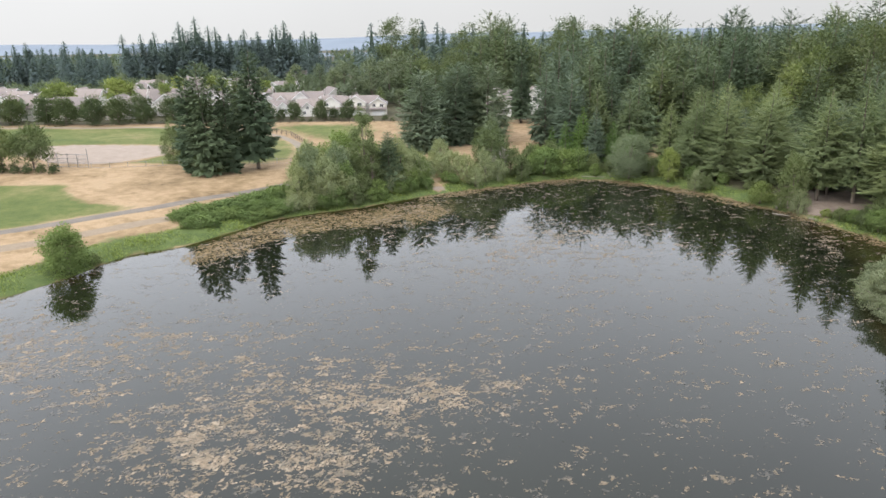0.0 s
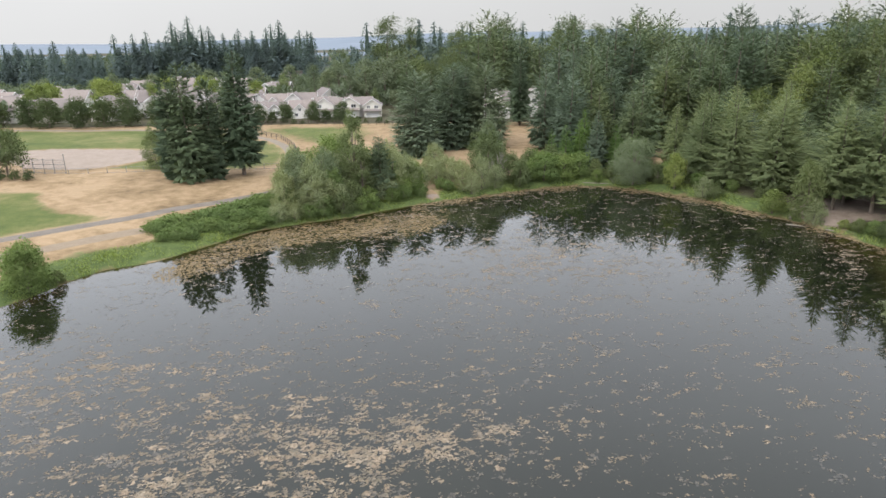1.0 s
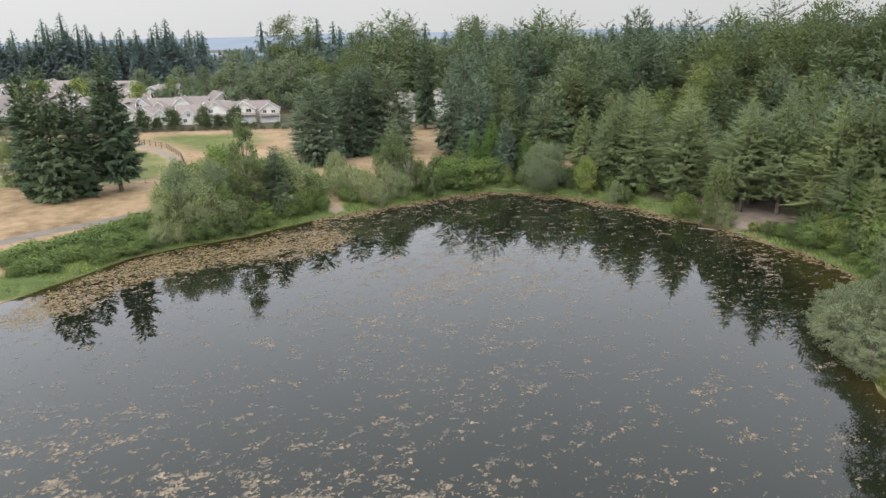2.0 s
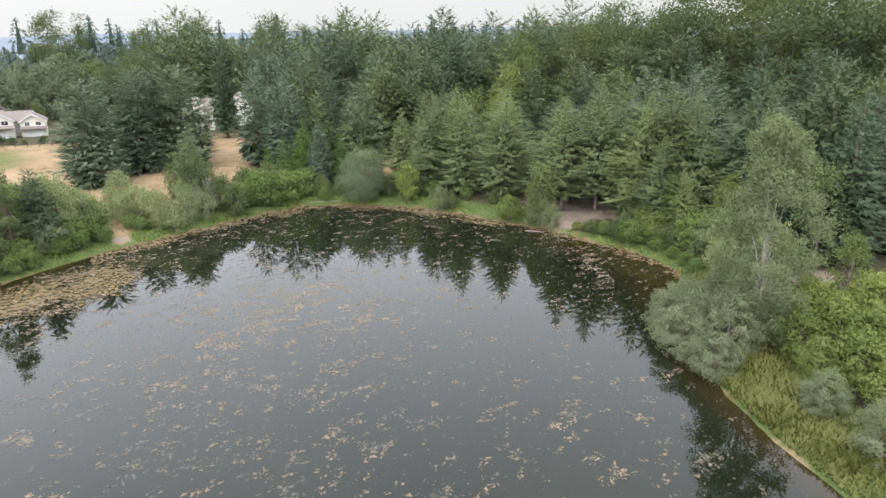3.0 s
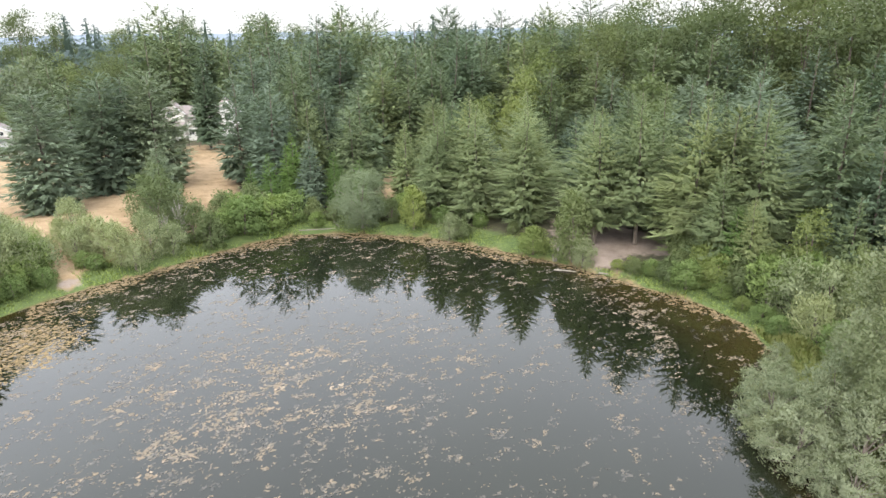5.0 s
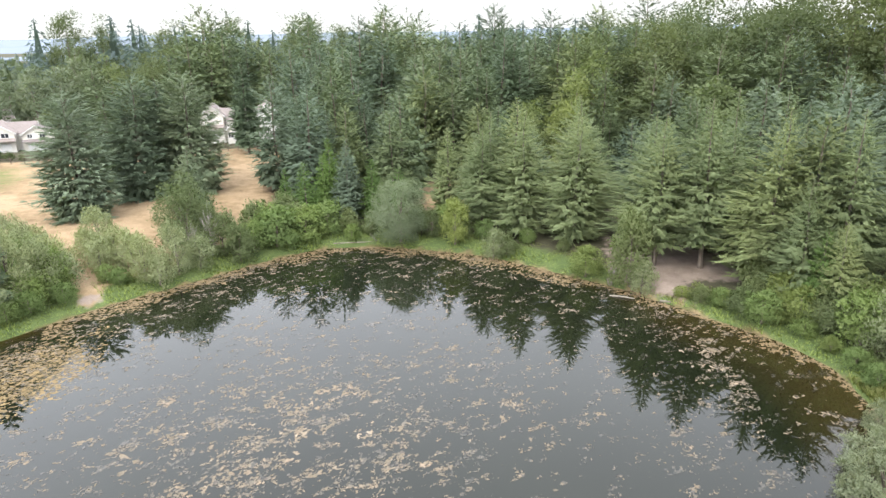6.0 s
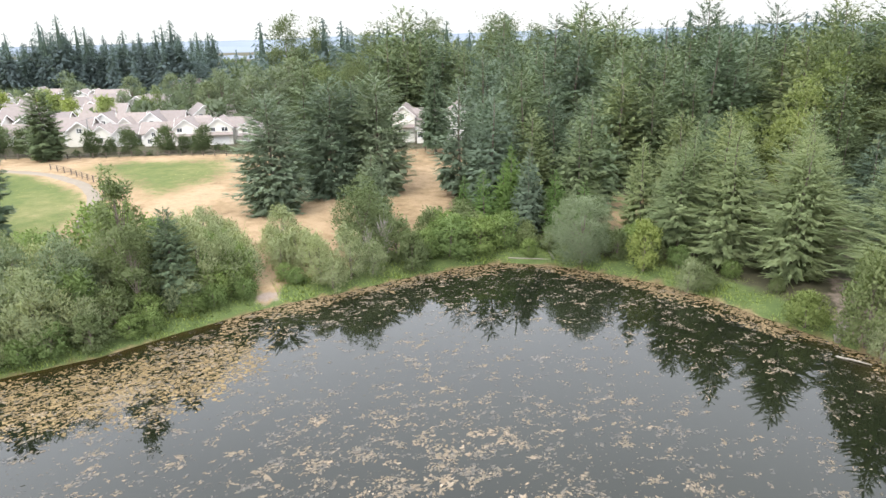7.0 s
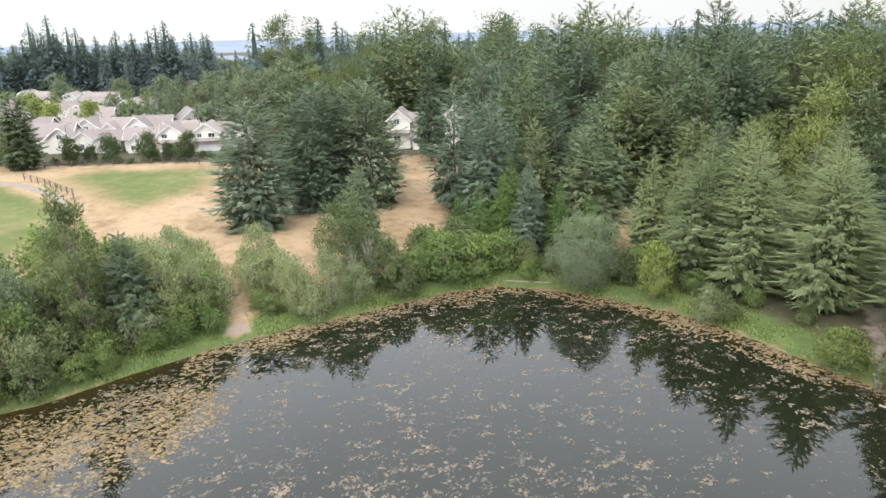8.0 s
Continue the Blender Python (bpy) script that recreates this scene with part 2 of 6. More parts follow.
    m["steel"] = k.finish(k.ramp(n, (0.3, (0.16, 0.165, 0.17)), (0.7, (0.28, 0.285, 0.29))), 0.5, 0.7)
    k = Mat("pole_paint")
    m["pole"] = k.finish(k.ramp(k.noise(2.0, 4.0), (0.3, (0.12, 0.13, 0.14)), (0.7, (0.2, 0.21, 0.22))), 0.5, 0.4)
    k = Mat("water")
    rip = k.noise(0.9, 3.0)
    fine = k.noise(5.0, 2.0)
    murk = k.noise(0.05, 3.0)
    shore = k.node("ShaderNodeAttribute")
    shore.attribute_name = "shallow"
    c = k.ramp(murk, (0.35, (0.0052, 0.0068, 0.0036)), (0.65, (0.0076, 0.0094, 0.0050)))
    c = k.mix(shore.outputs["Fac"], c, (0.022, 0.016, 0.005))
    k.finish(c, 0.012, bump=k.math("ADD", rip, k.math("MULTIPLY", fine, 0.15)), strength=0.004, distance=0.1, spec=0.5)
    k.b.inputs["IOR"].default_value = 1.34
    m["water"] = k.m
    k = Mat("floating_weed")
    island = k.node("ShaderNodeNewGeometry").outputs["Random Per Island"]
    g = k.noise(5.0, 5.0)
    tone = k.node("ShaderNodeAttribute")
    tone.attribute_name = "tone"
    v = k.math("ADD", k.math("MULTIPLY", tone.outputs["Fac"], 0.8), k.math("MULTIPLY", island, 0.2))
    c = k.ramp(v, (0.0, (0.020, 0.021, 0.018)), (0.3, (0.052, 0.050, 0.042)), (0.55, (0.110, 0.094, 0.068)), (0.8, (0.172, 0.144, 0.108)), (1.0, (0.236, 0.202, 0.156)))
    c = k.mix(1.0, c, k.ramp(k.noise(1.3, 2.0), (0.3, (0.88, 0.88, 0.86)), (0.7, (1.12, 1.02, 0.95))), "MULTIPLY")
    c = k.mix(1.0, c, k.ramp(g, (0.3, (0.72, 0.70, 0.66)), (0.7, (1.2, 1.2, 1.2))), "MULTIPLY")
    # low pieces lie under a film of water
    k.finish(c, k.span(v, 0.25, 0.65, 0.03, 0.7), spec=k.span(v, 0.25, 0.65, 0.5, 0.25))
    k.b.inputs["IOR"].default_value = 1.34
    m["weed"] = k.m
    k = Mat("sodden_weed")
    g = k.noise(4.0, 5.0)
    island = k.node("ShaderNodeNewGeometry").outputs["Random Per Island"]
    c = k.ramp(island, (0.0, (0.057, 0.041, 0.020)), (0.5, (0.111, 0.079, 0.039)), (1.0, (0.168, 0.125, 0.067)))
    m["sodden"] = k.finish(k.mix(0.4, c, k.ramp(g, (0.3, (0.050, 0.034, 0.016)), (0.7, (0.210, 0.152, 0.078)))), 0.7, bump=g, strength=0.6, spec=0.25)
    k = Mat("golden_weed")
    g = k.noise(4.0, 5.0)
    island = k.node("ShaderNodeNewGeometry").outputs["Random Per Island"]
    c = k.ramp(island, (0.0, (0.035, 0.026, 0.011)), (0.4, (0.095, 0.067, 0.028)), (1.0, (0.194, 0.139, 0.065)))
    m["golden"] = k.finish(k.mix(0.3, c, k.ramp(g, (0.3, (0.06, 0.042, 0.02)), (0.7, (0.20, 0.145, 0.07)))), 0.75, bump=g, strength=0.6, spec=0.2)
    # blue-grey base colour holds the haze of the distance
    k = Mat("haze_painted_hills")
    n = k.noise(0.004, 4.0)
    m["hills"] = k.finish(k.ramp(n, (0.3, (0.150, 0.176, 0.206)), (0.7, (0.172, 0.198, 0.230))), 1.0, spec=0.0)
    return m


M = plain_materials()


def ground_material():
    k = Mat("park_ground")
    a = k.node("ShaderNodeAttribute")
    a.attribute_name = "cover"
    b = k.node("ShaderNodeAttribute")
    b.attribute_name = "bare"
    sp, sb = k.node("ShaderNodeSeparateColor"), k.node("ShaderNodeSeparateColor")
    k.put(sp.inputs[0], a.outputs["Color"])
    k.put(sb.inputs[0], b.outputs["Color"])
    big, mid_n, fine = k.noise(0.09, 5.0), k.noise(0.55, 6.0, 0.65), k.noise(7.0, 6.0, 0.7)

    def edge(v, hard=0.22):
        w = k.math("ADD", v, k.math("MULTIPLY", k.math("SUBTRACT", mid_n, 0.5), 1.5))
        return k.span(w, 0.5 - hard, 0.5 + hard, 0.0, 1.0)

    wood = k.mix(mid_n, (0.036, 0.040, 0.024), (0.085, 0.074, 0.046))
    dry = k.ramp(k.math("ADD", k.math("MULTIPLY", big, 0.5), k.math("MULTIPLY", mid_n, 0.5)), (0.34, (0.126, 0.091, 0.052)), (0.45, (0.212, 0.150, 0.086)), (0.56, (0.289, 0.210, 0.130)), (0.7, (0.197, 0.153, 0.094)))
    lawn = k.ramp(k.math("ADD", k.math("MULTIPLY", big, 0.6), k.math("MULTIPLY", mid_n, 0.4)), (0.34, (0.056, 0.076, 0.024)), (0.49, (0.084, 0.102, 0.033)), (0.59, (0.124, 0.124, 0.050)), (0.70, (0.189, 0.154, 0.081)))
    lush = k.ramp(mid_n, (0.3, (0.046, 0.068, 0.024)), (0.7, (0.092, 0.120, 0.042)))
    clay = k.ramp(mid_n, (0.3, (0.209, 0.169, 0.137)), (0.7, (0.259, 0.216, 0.180)))
    mud = k.ramp(mid_n, (0.3, (0.151, 0.119, 0.097)), (0.7, (0.259, 0.209, 0.173)))
    bed = k.ramp(mid_n, (0.3, (0.05, 0.045, 0.02)), (0.7, (0.08, 0.07, 0.03)))
    c = k.mix(edge(sp.outputs[0]), wood, dry)
    c = k.mix(edge(sp.outputs[1]), c, lawn)
    c = k.mix(edge(sp.outputs[2]), c, lush)
    c = k.mix(edge(sb.outputs[0], 0.12), c, clay)
    c = k.mix(edge(sb.outputs[1], 0.15), c, mud)
    c = k.mix(edge(sb.outputs[2]), c, bed)
    c = k.mix(1.0, c, k.ramp(fine, (0.25, (0.72, 0.72, 0.70)), (0.5, (1, 1, 1)), (0.8, (1.16, 1.14, 1.1))), "MULTIPLY")
    return k.finish(c, 0.95, bump=k.math("ADD", fine, k.math("MULTIPLY", mid_n, 2.0)), strength=0.5, distance=0.08, spec=0.1)


GROUND = ground_material()

# ---- helpers for meshes ----


def mesh_object(name, verts, faces, material, smooth=False):
    """verts: n x 3; faces: list of index lists, or an array of equal faces."""
    me = bpy.data.meshes.new(name)
    verts = np.asarray(verts, dtype=np.float32).reshape(-1, 3)
    if isinstance(faces, np.ndarray):
        me.vertices.add(len(verts))
        me.vertices.foreach_set("co", verts.ravel())
        n, k = faces.shape
        me.loops.add(n * k)
        me.polygons.add(n)
        me.loops.foreach_set("vertex_index", faces.astype(np.int32).ravel())
        me.polygons.foreach_set("loop_start", np.arange(0, n * k, k, dtype=np.int32))
        me.update(calc_edges=True)
    else:
        me.from_pydata([tuple(v) for v in verts], [], faces)
    if smooth:
        me.shade_smooth()
    me.materials.append(material)
    return new(name, me)


def empty(name, m=None):
    ob = new(name)
    ob.empty_display_size = 0.3
    if m is not None:
        ob.matrix_world = m
    return ob


def under(ob, parent, label=""):
    ob.parent = parent
    if label:
        ob["label"] = label
    return ob


def part(name, bm, material, parent, label=""):
    me = bpy.data.meshes.new(name)
    bm.to_mesh(me)
    bm.free()
    me.materials.append(material)
    return under(new(name, me), parent, label)


def box(bm, x0, y0, z0, x1, y1, z1):
    v = [bm.verts.new(c) for c in ((x0, y0, z0), (x1, y0, z0), (x1, y1, z0), (x0, y1, z0), (x0, y0, z1), (x1, y0, z1), (x1, y1, z1), (x0, y1, z1))]
    for f in ((3, 2, 1, 0), (4, 5, 6, 7), (0, 1, 5, 4), (1, 2, 6, 5), (2, 3, 7, 6), (3, 0, 4, 7)):
        bm.faces.new([v[i] for i in f])


def rod_arrays(points, radii, sides=7):
    """A tapered tube along points: vertices and quads."""
    pts = np.asarray(points, float)
    vs, fs = [], []
    for i, p in enumerate(pts):
        d = pts[min(i + 1, len(pts) - 1)] - pts[max(i - 1, 0)]
        d = d / (np.linalg.norm(d) + 1e-9)
        a = np.cross(d, (0.3, 0.9, 0.1) if abs(d[2]) > 0.8 else (0, 0, 1))
        a /= np.linalg.norm(a)
        b = np.cross(d, a)
        for s in range(sides):
            w = 2 * math.pi * s / sides
            vs.append(p + radii[i] * (a * math.cos(w) + b * math.sin(w)))
    for i in range(len(pts) - 1):
        for s in range(sides):
            s2 = (s + 1) % sides
            fs.append((i * sides + s, i * sides + s2, (i + 1) * sides + s2, (i + 1) * sides + s))
    return np.array(vs), np.array(fs)


def join_arrays(pieces):
    vs, fs, n = [], [], 0
    for v, f in pieces:
        vs.append(v)
        fs.append(f + n)
        n += len(v)
    return np.concatenate(vs), np.concatenate(fs)


def unit(v):
    return v / (np.linalg.norm(v, axis=-1, keepdims=True) + 1e-9)


def sprays(base, way, side, length, width, sag):
    """One pointed spray of foliage for each row; all arguments are arrays."""
    tip = base + way * length[:, None]
    tip[:, 2] -= sag
    s = side * (width * 0.62)[:, None]
    back_p = base + way * (length * 0.12)[:, None]
    v = np.stack([back_p + s, tip, back_p - s], 1).reshape(-1, 3)
    return v, np.arange(len(v)).reshape(-1, 3)


# ---- the plan: pond outline, ground height ----
SHORE = [
    (-60, 38), (-63, 0), (-55, -35), (-20, -58), (25, -52), (46, -22), (41, 5), (35, 25), (36.6, 38), (38, 45), (39.8, 51),
    (42, 55), (47, 60), (53, 67), (56.5, 74), (56.6, 79), (55, 84), (53.5, 89), (51.5, 95), (48.5, 100.5), (45.5, 106.5),
    (42, 111.5), (37.5, 115.3), (31, 119.8), (25, 121.3), (20, 120), (14, 117.2), (8, 114), (2, 111.3), (-2, 109), (-8, 104.5),
    (-13, 100.5), (-19.5, 97.5), (-25.5, 93.5), (-30, 86.5), (-34, 80.6), (-38.7, 78), (-41, 74), (-42.2, 69.5), (-44, 66.7),
    (-46.2, 63), (-52, 52),
]


def inside(poly, x, y):
    hit = np.zeros(np.shape(x), bool)
    for (x0, y0), (x1, y1) in zip(poly, poly[1:] + poly[:1]):
        if y0 != y1:
            hit ^= ((y0 > y) != (y1 > y)) & (x < (x1 - x0) * (y - y0) / (y1 - y0) + x0)
    return hit


def edge_distance(poly, x, y, closed=True):
    best = np.full(np.shape(x), 1e9)
    ring = poly + poly[:1] if closed else poly
    for (x0, y0), (x1, y1) in zip(ring, ring[1:]):
        ex, ey = x1 - x0, y1 - y0
        u = np.clip(((x - x0) * ex + (y - y0) * ey) / (ex * ex + ey * ey), 0, 1)
        best = np.minimum(best, np.hypot(x - x0 - ex * u, y - y0 - ey * u))
    return best


def signed(poly, x, y):
    """Distance from the outline, minus inside."""
    d = edge_distance(poly, x, y)
    return np.where(inside(poly, x, y), -d, d)


def height_from(d):
    return np.interp(d, [-8, -3, 0, 2, 8, 25, 80, 150], [-1.6, -0.7, -0.03, 0.7, 1.2, 2.2, 4.0, 4.5])


def ground_height(x, y):
    d = signed(SHORE, x, y)
    rough = np.sin(x * 0.21 + 1.3 * np.sin(y * 0.13)) * np.cos(y * 0.17 + x * 0.05)
    return height_from(d) + 0.10 * np.clip((d - 2) / 4, 0, 1) * rough


def ground_z(x, y):
    return float(ground_height(np.array(float(x)), np.array(float(y))))


LAWN_PARK = [(-170, 50), (-80, 58), (-62, 80.5), (-52.6, 89.4), (-46, 94.5), (-54.6, 97.5), (-60.3, 102.5), (-63.8, 108.4), (-74, 107), (-170, 112)]
OUTFIELD = [(-190, 150), (-90, 141), (-83, 147), (-62, 147), (-56, 137), (-40, 127.5), (-31.6, 130.5), (-32, 142), (-36.2, 152), (-43, 160), (-50, 166), (-62, 173.5), (-190, 176)]
LAWN_FAR = [(-44, 174.5), (-37.5, 178.5), (-20, 178.5), (-17.8, 169), (-21, 157.8), (-24.5, 151.5), (-31, 160)]
LAWN_SIDE = [(-62, 128), (-57, 137), (-44, 130), (-40, 128.5), (-50, 126.5)]
INFIELD = [(-95, 139), (-88, 144), (-79, 147), (-62, 146), (-57.5, 136.5), (-66, 126), (-76, 126.5)]
BARE_BANK = [(61, 60), (66, 60), (67, 65), (62, 66)]
BEACH = [(58.5, 109), (55, 103), (52.3, 98), (53, 93.5), (54.6, 89), (57, 91), (58.8, 92.5), (62, 89), (66, 93), (64, 104)]
SAND = [(0.9, 110.5), (-0.7, 110.2), (-2.0, 113.0), (-1.4, 114.2), (0.0, 112.6)]
TRACK = [(1.0, 110.6), (-1.0, 110.2), (-2.6, 115), (-4.6, 120.5), (-6.6, 126), (-5.3, 126.6), (-3.3, 121), (-1.1, 115.8)]
WOOD = [(24, 124), (22, 133), (21, 142), (25, 160), (29, 176), (33, 188), (-5, 212), (-60, 224), (-95, 212), (-140, 205), (-400, 215), (-6000, 400), (-6000, 6000), (6000, 6000), (6000, -200), (90, -150), (44, -50), (39, 0), (38, 40), (43, 53), (50, 60), (59, 72), (59, 84), (55, 90), (47, 108), (39, 116), (31, 121.5)]

YARDS = [(-150, 180.5), (-62, 185), (-20, 185.5), (8, 188), (34, 188), (30, 216), (-60, 230), (-150, 232)]
CLEARING = [(42, 129), (49, 127), (53, 140), (45, 146)]


def make_ground():
    near_x = np.arange(-150, 150.1, 1.8)
    near_y = np.arange(-70, 260.1, 1.8)
    far = np.array([14, 32, 60, 110, 190, 320, 550, 950, 1700, 2900, 4600.0])
    xs = np.concatenate([-150 - far[::-1], near_x, 150 + far])
    ys = np.concatenate([-70 - far[::-1], near_y, 260 + far])
    X, Y = np.meshgrid(xs, ys)
    d = signed(SHORE, X, Y)
    Z = ground_height(X, Y)
    R = np.hypot(X, Y - 100)
    Z = Z - np.clip((R - 900) / 4000, 0, 1) * 15
    n, m = len(ys), len(xs)
    i = np.arange(n * m).reshape(n, m)
    faces = np.stack([i[:-1, :-1], i[:-1, 1:], i[1:, 1:], i[1:, :-1]], -1).reshape(-1, 4)
    ob = mesh_object("ground", np.stack([X, Y, Z], -1), faces, GROUND, smooth=True)

    def mask(poly, soft=1.5):
        return np.clip(0.5 - signed(poly, X, Y) / (2 * soft), 0, 1)

    wood = np.maximum(mask(WOOD, 2.0) * (1 - mask(CLEARING, 2.0)), mask(YARDS, 1.0))
    lush_width = np.where((X < -15) & (Y > 55), 5.5, 4.0) + np.where((X > 8) & (X < 34) & (Y > 112), 2.5, 0)
    lush = np.clip(0.5 - (d - lush_width) / 3.0, 0, 1) * np.clip(0.5 + (d + 0.3) / 0.6, 0, 1)
    cover = np.stack([1 - wood, np.maximum.reduce([mask(LAWN_PARK, 1.2), mask(OUTFIELD, 2.5), mask(LAWN_FAR, 6.0), mask(LAWN_SIDE, 1.5)]), lush * (1 - mask(TRACK, 0.4)) * (1 - mask(BEACH, 0.7)), np.ones_like(X)], -1)
    bare = np.stack([mask(INFIELD), np.maximum.reduce([mask(BEACH), mask(SAND, 0.6), mask(BARE_BANK, 1.5)]), np.clip(0.5 - (d + 0.2) / 0.8, 0, 1), np.ones_like(X)], -1)
    for name, values in (("cover", cover), ("bare", bare)):
        at = ob.data.attributes.new(name, "FLOAT_COLOR", "POINT")
        at.data.foreach_set("color", values.astype(np.float32).ravel())
    tagged(ob, "dry park ground with lawns, woodland floor and a green pond bank", "ground", kind="structure")


def ribbon(name, line, width, material, lift, label, category):
    """A path that follows the ground."""
    pts = [Vector(p) for p in line]
    dense = []
    for a, b in zip(pts, pts[1:]):
        n = max(2, int((b - a).length / 1.2))
        dense += [a.lerp(b, i / n) for i in range(n)]
    dense.append(pts[-1])
    for _ in range(4):
        dense = [dense[0]] + [(dense[i - 1] + 2 * dense[i] + dense[i + 1]) / 4 for i in range(1, len(dense) - 1)] + [dense[-1]]
    vs, fs = [], []
    across = 6
    for i, p in enumerate(dense):
        d = (dense[min(i + 1, len(dense) - 1)] - dense[max(i - 1, 0)]).normalized()
        s = Vector((-d.y, d.x))
        w = width * (1 + 0.05 * math.sin(i * 1.7) + 0.04 * math.sin(i * 0.61))
        for j in range(across + 1):
            q = p + s * w * (j / across - 0.5)
            crown = 0.02 * math.sin(math.pi * j / across)
            vs.append((q.x, q.y, ground_z(q.x, q.y) + (lift if 0 < j < across else -0.12) + crown))
    for i in range(len(dense) - 1):
        for j in range(across):
            a = i * (across + 1) + j
            fs.append((a, a + across + 1, a + across + 2, a + 1))
    ob = mesh_object(name, vs, np.array(fs), material, smooth=True)
    return tagged(ob, label, category, kind="structure")


def make_water():
    xs = np.arange(-68, 62.1, 1.0)
    ys = np.arange(-62, 126.1, 1.0)
    X, Y = np.meshgrid(xs, ys)
    d = signed(SHORE, X, Y)
    n, m = len(ys), len(xs)
    i = np.arange(n * m).reshape(n, m)
    faces = np.stack([i[:-1, :-1], i[:-1, 1:], i[1:, 1:], i[1:, :-1]], -1).reshape(-1, 4)
    keep = (d.ravel()[faces] < 1.6).any(1)
    faces = faces[keep]
    used = np.unique(faces)
    remap = np.full(n * m, -1)
    remap[used] = np.arange(len(used))
    ob = mesh_object("water", np.stack([X, Y, np.zeros_like(X)], -1).reshape(-1, 3)[used], remap[faces], M["water"])
    east = np.clip((X - 38) / 12, 0, 1) * np.clip((95 - Y) / 12, 0, 1)
    shallow = np.clip(1 + d / np.maximum(2.5 + 7 * east, 0.1), 0, 1)
    at = ob.data.attributes.new("shallow", "FLOAT", "POINT")
    at.data.foreach_set("value", shallow.ravel()[used].astype(np.float32))
    tagged(ob, "still dark green pond water mirroring sky and trees", "water", kind="structure")


make_ground()
make_water()
ribbon("path", [(-95, 55), (-76, 67), (-66, 75.5), (-58.1, 82.2), (-51.9, 87.8), (-45, 93.8), (-37.5, 102), (-27.6, 110.6), (-22, 117), (-20, 124), (-24, 130), (-29.4, 136)], 2.9, M["asphalt"], 0.035, "grey asphalt footpath between dry grass and the pond", "path")
ribbon("pavement", [(-29.4, 136), (-30.5, 142), (-34, 151.9), (-39.8, 161), (-47.7, 167.5), (-60, 172.5), (-80, 175.5), (-170, 178)], 2.6, M["concrete"], 0.035, "pale concrete footpath curving round the sports field", "path")
ribbon("trail", [(-90, 40), (-74, 57), (-61, 70.5), (-52, 78), (-43.5, 86.5), (-36, 93.5)], 3.4, M["gravel"], 0.02, "pale worn gravel trail along the bank", "path")

# distant ridges beyond the valley, aerial haze painted into their colour
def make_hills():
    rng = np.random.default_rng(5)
    # the nearest strip is added to cover bare far ground with haze colour
    for name, dist, low, lift, label in (("hills", 4300, 12, 150, "far ridge beyond the valley, blue with painted haze"), ("ridge", 3000, 8, 48, "low wooded ridge, blue with painted haze"), ("valley", 1300, 6, 10, "added strip for the wooded valley floor in painted haze blue-grey")):
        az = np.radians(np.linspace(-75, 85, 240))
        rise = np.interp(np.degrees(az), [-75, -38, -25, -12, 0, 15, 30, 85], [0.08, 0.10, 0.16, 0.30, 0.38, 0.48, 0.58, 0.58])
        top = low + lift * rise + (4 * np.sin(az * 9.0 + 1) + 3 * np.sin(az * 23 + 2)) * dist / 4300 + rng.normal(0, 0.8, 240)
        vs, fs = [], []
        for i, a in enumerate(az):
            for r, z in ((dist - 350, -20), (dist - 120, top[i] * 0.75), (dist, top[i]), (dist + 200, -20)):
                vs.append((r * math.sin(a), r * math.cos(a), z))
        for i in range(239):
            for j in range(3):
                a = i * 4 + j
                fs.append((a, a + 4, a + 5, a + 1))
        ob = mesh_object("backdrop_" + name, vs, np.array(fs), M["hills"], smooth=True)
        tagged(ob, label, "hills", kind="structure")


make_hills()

# ---- plants ----


def trunk_arrays(rng, h, r, bend=0.02):
    n = 7
    pts = [(bend * h * math.sin(i * 1.3 + rng.random()) * (i / n) * 0.5, bend * h * math.cos(i * 1.1) * (i / n) * 0.5, h * i / n) for i in range(n + 1)]
    rad = [r * (1.25 if i == 0 else 1) * (1 - 0.93 * i / n) for i in range(n + 1)]
    pts[0] = (0, 0, -0.5)
    return rod_arrays(pts, rad, 8)


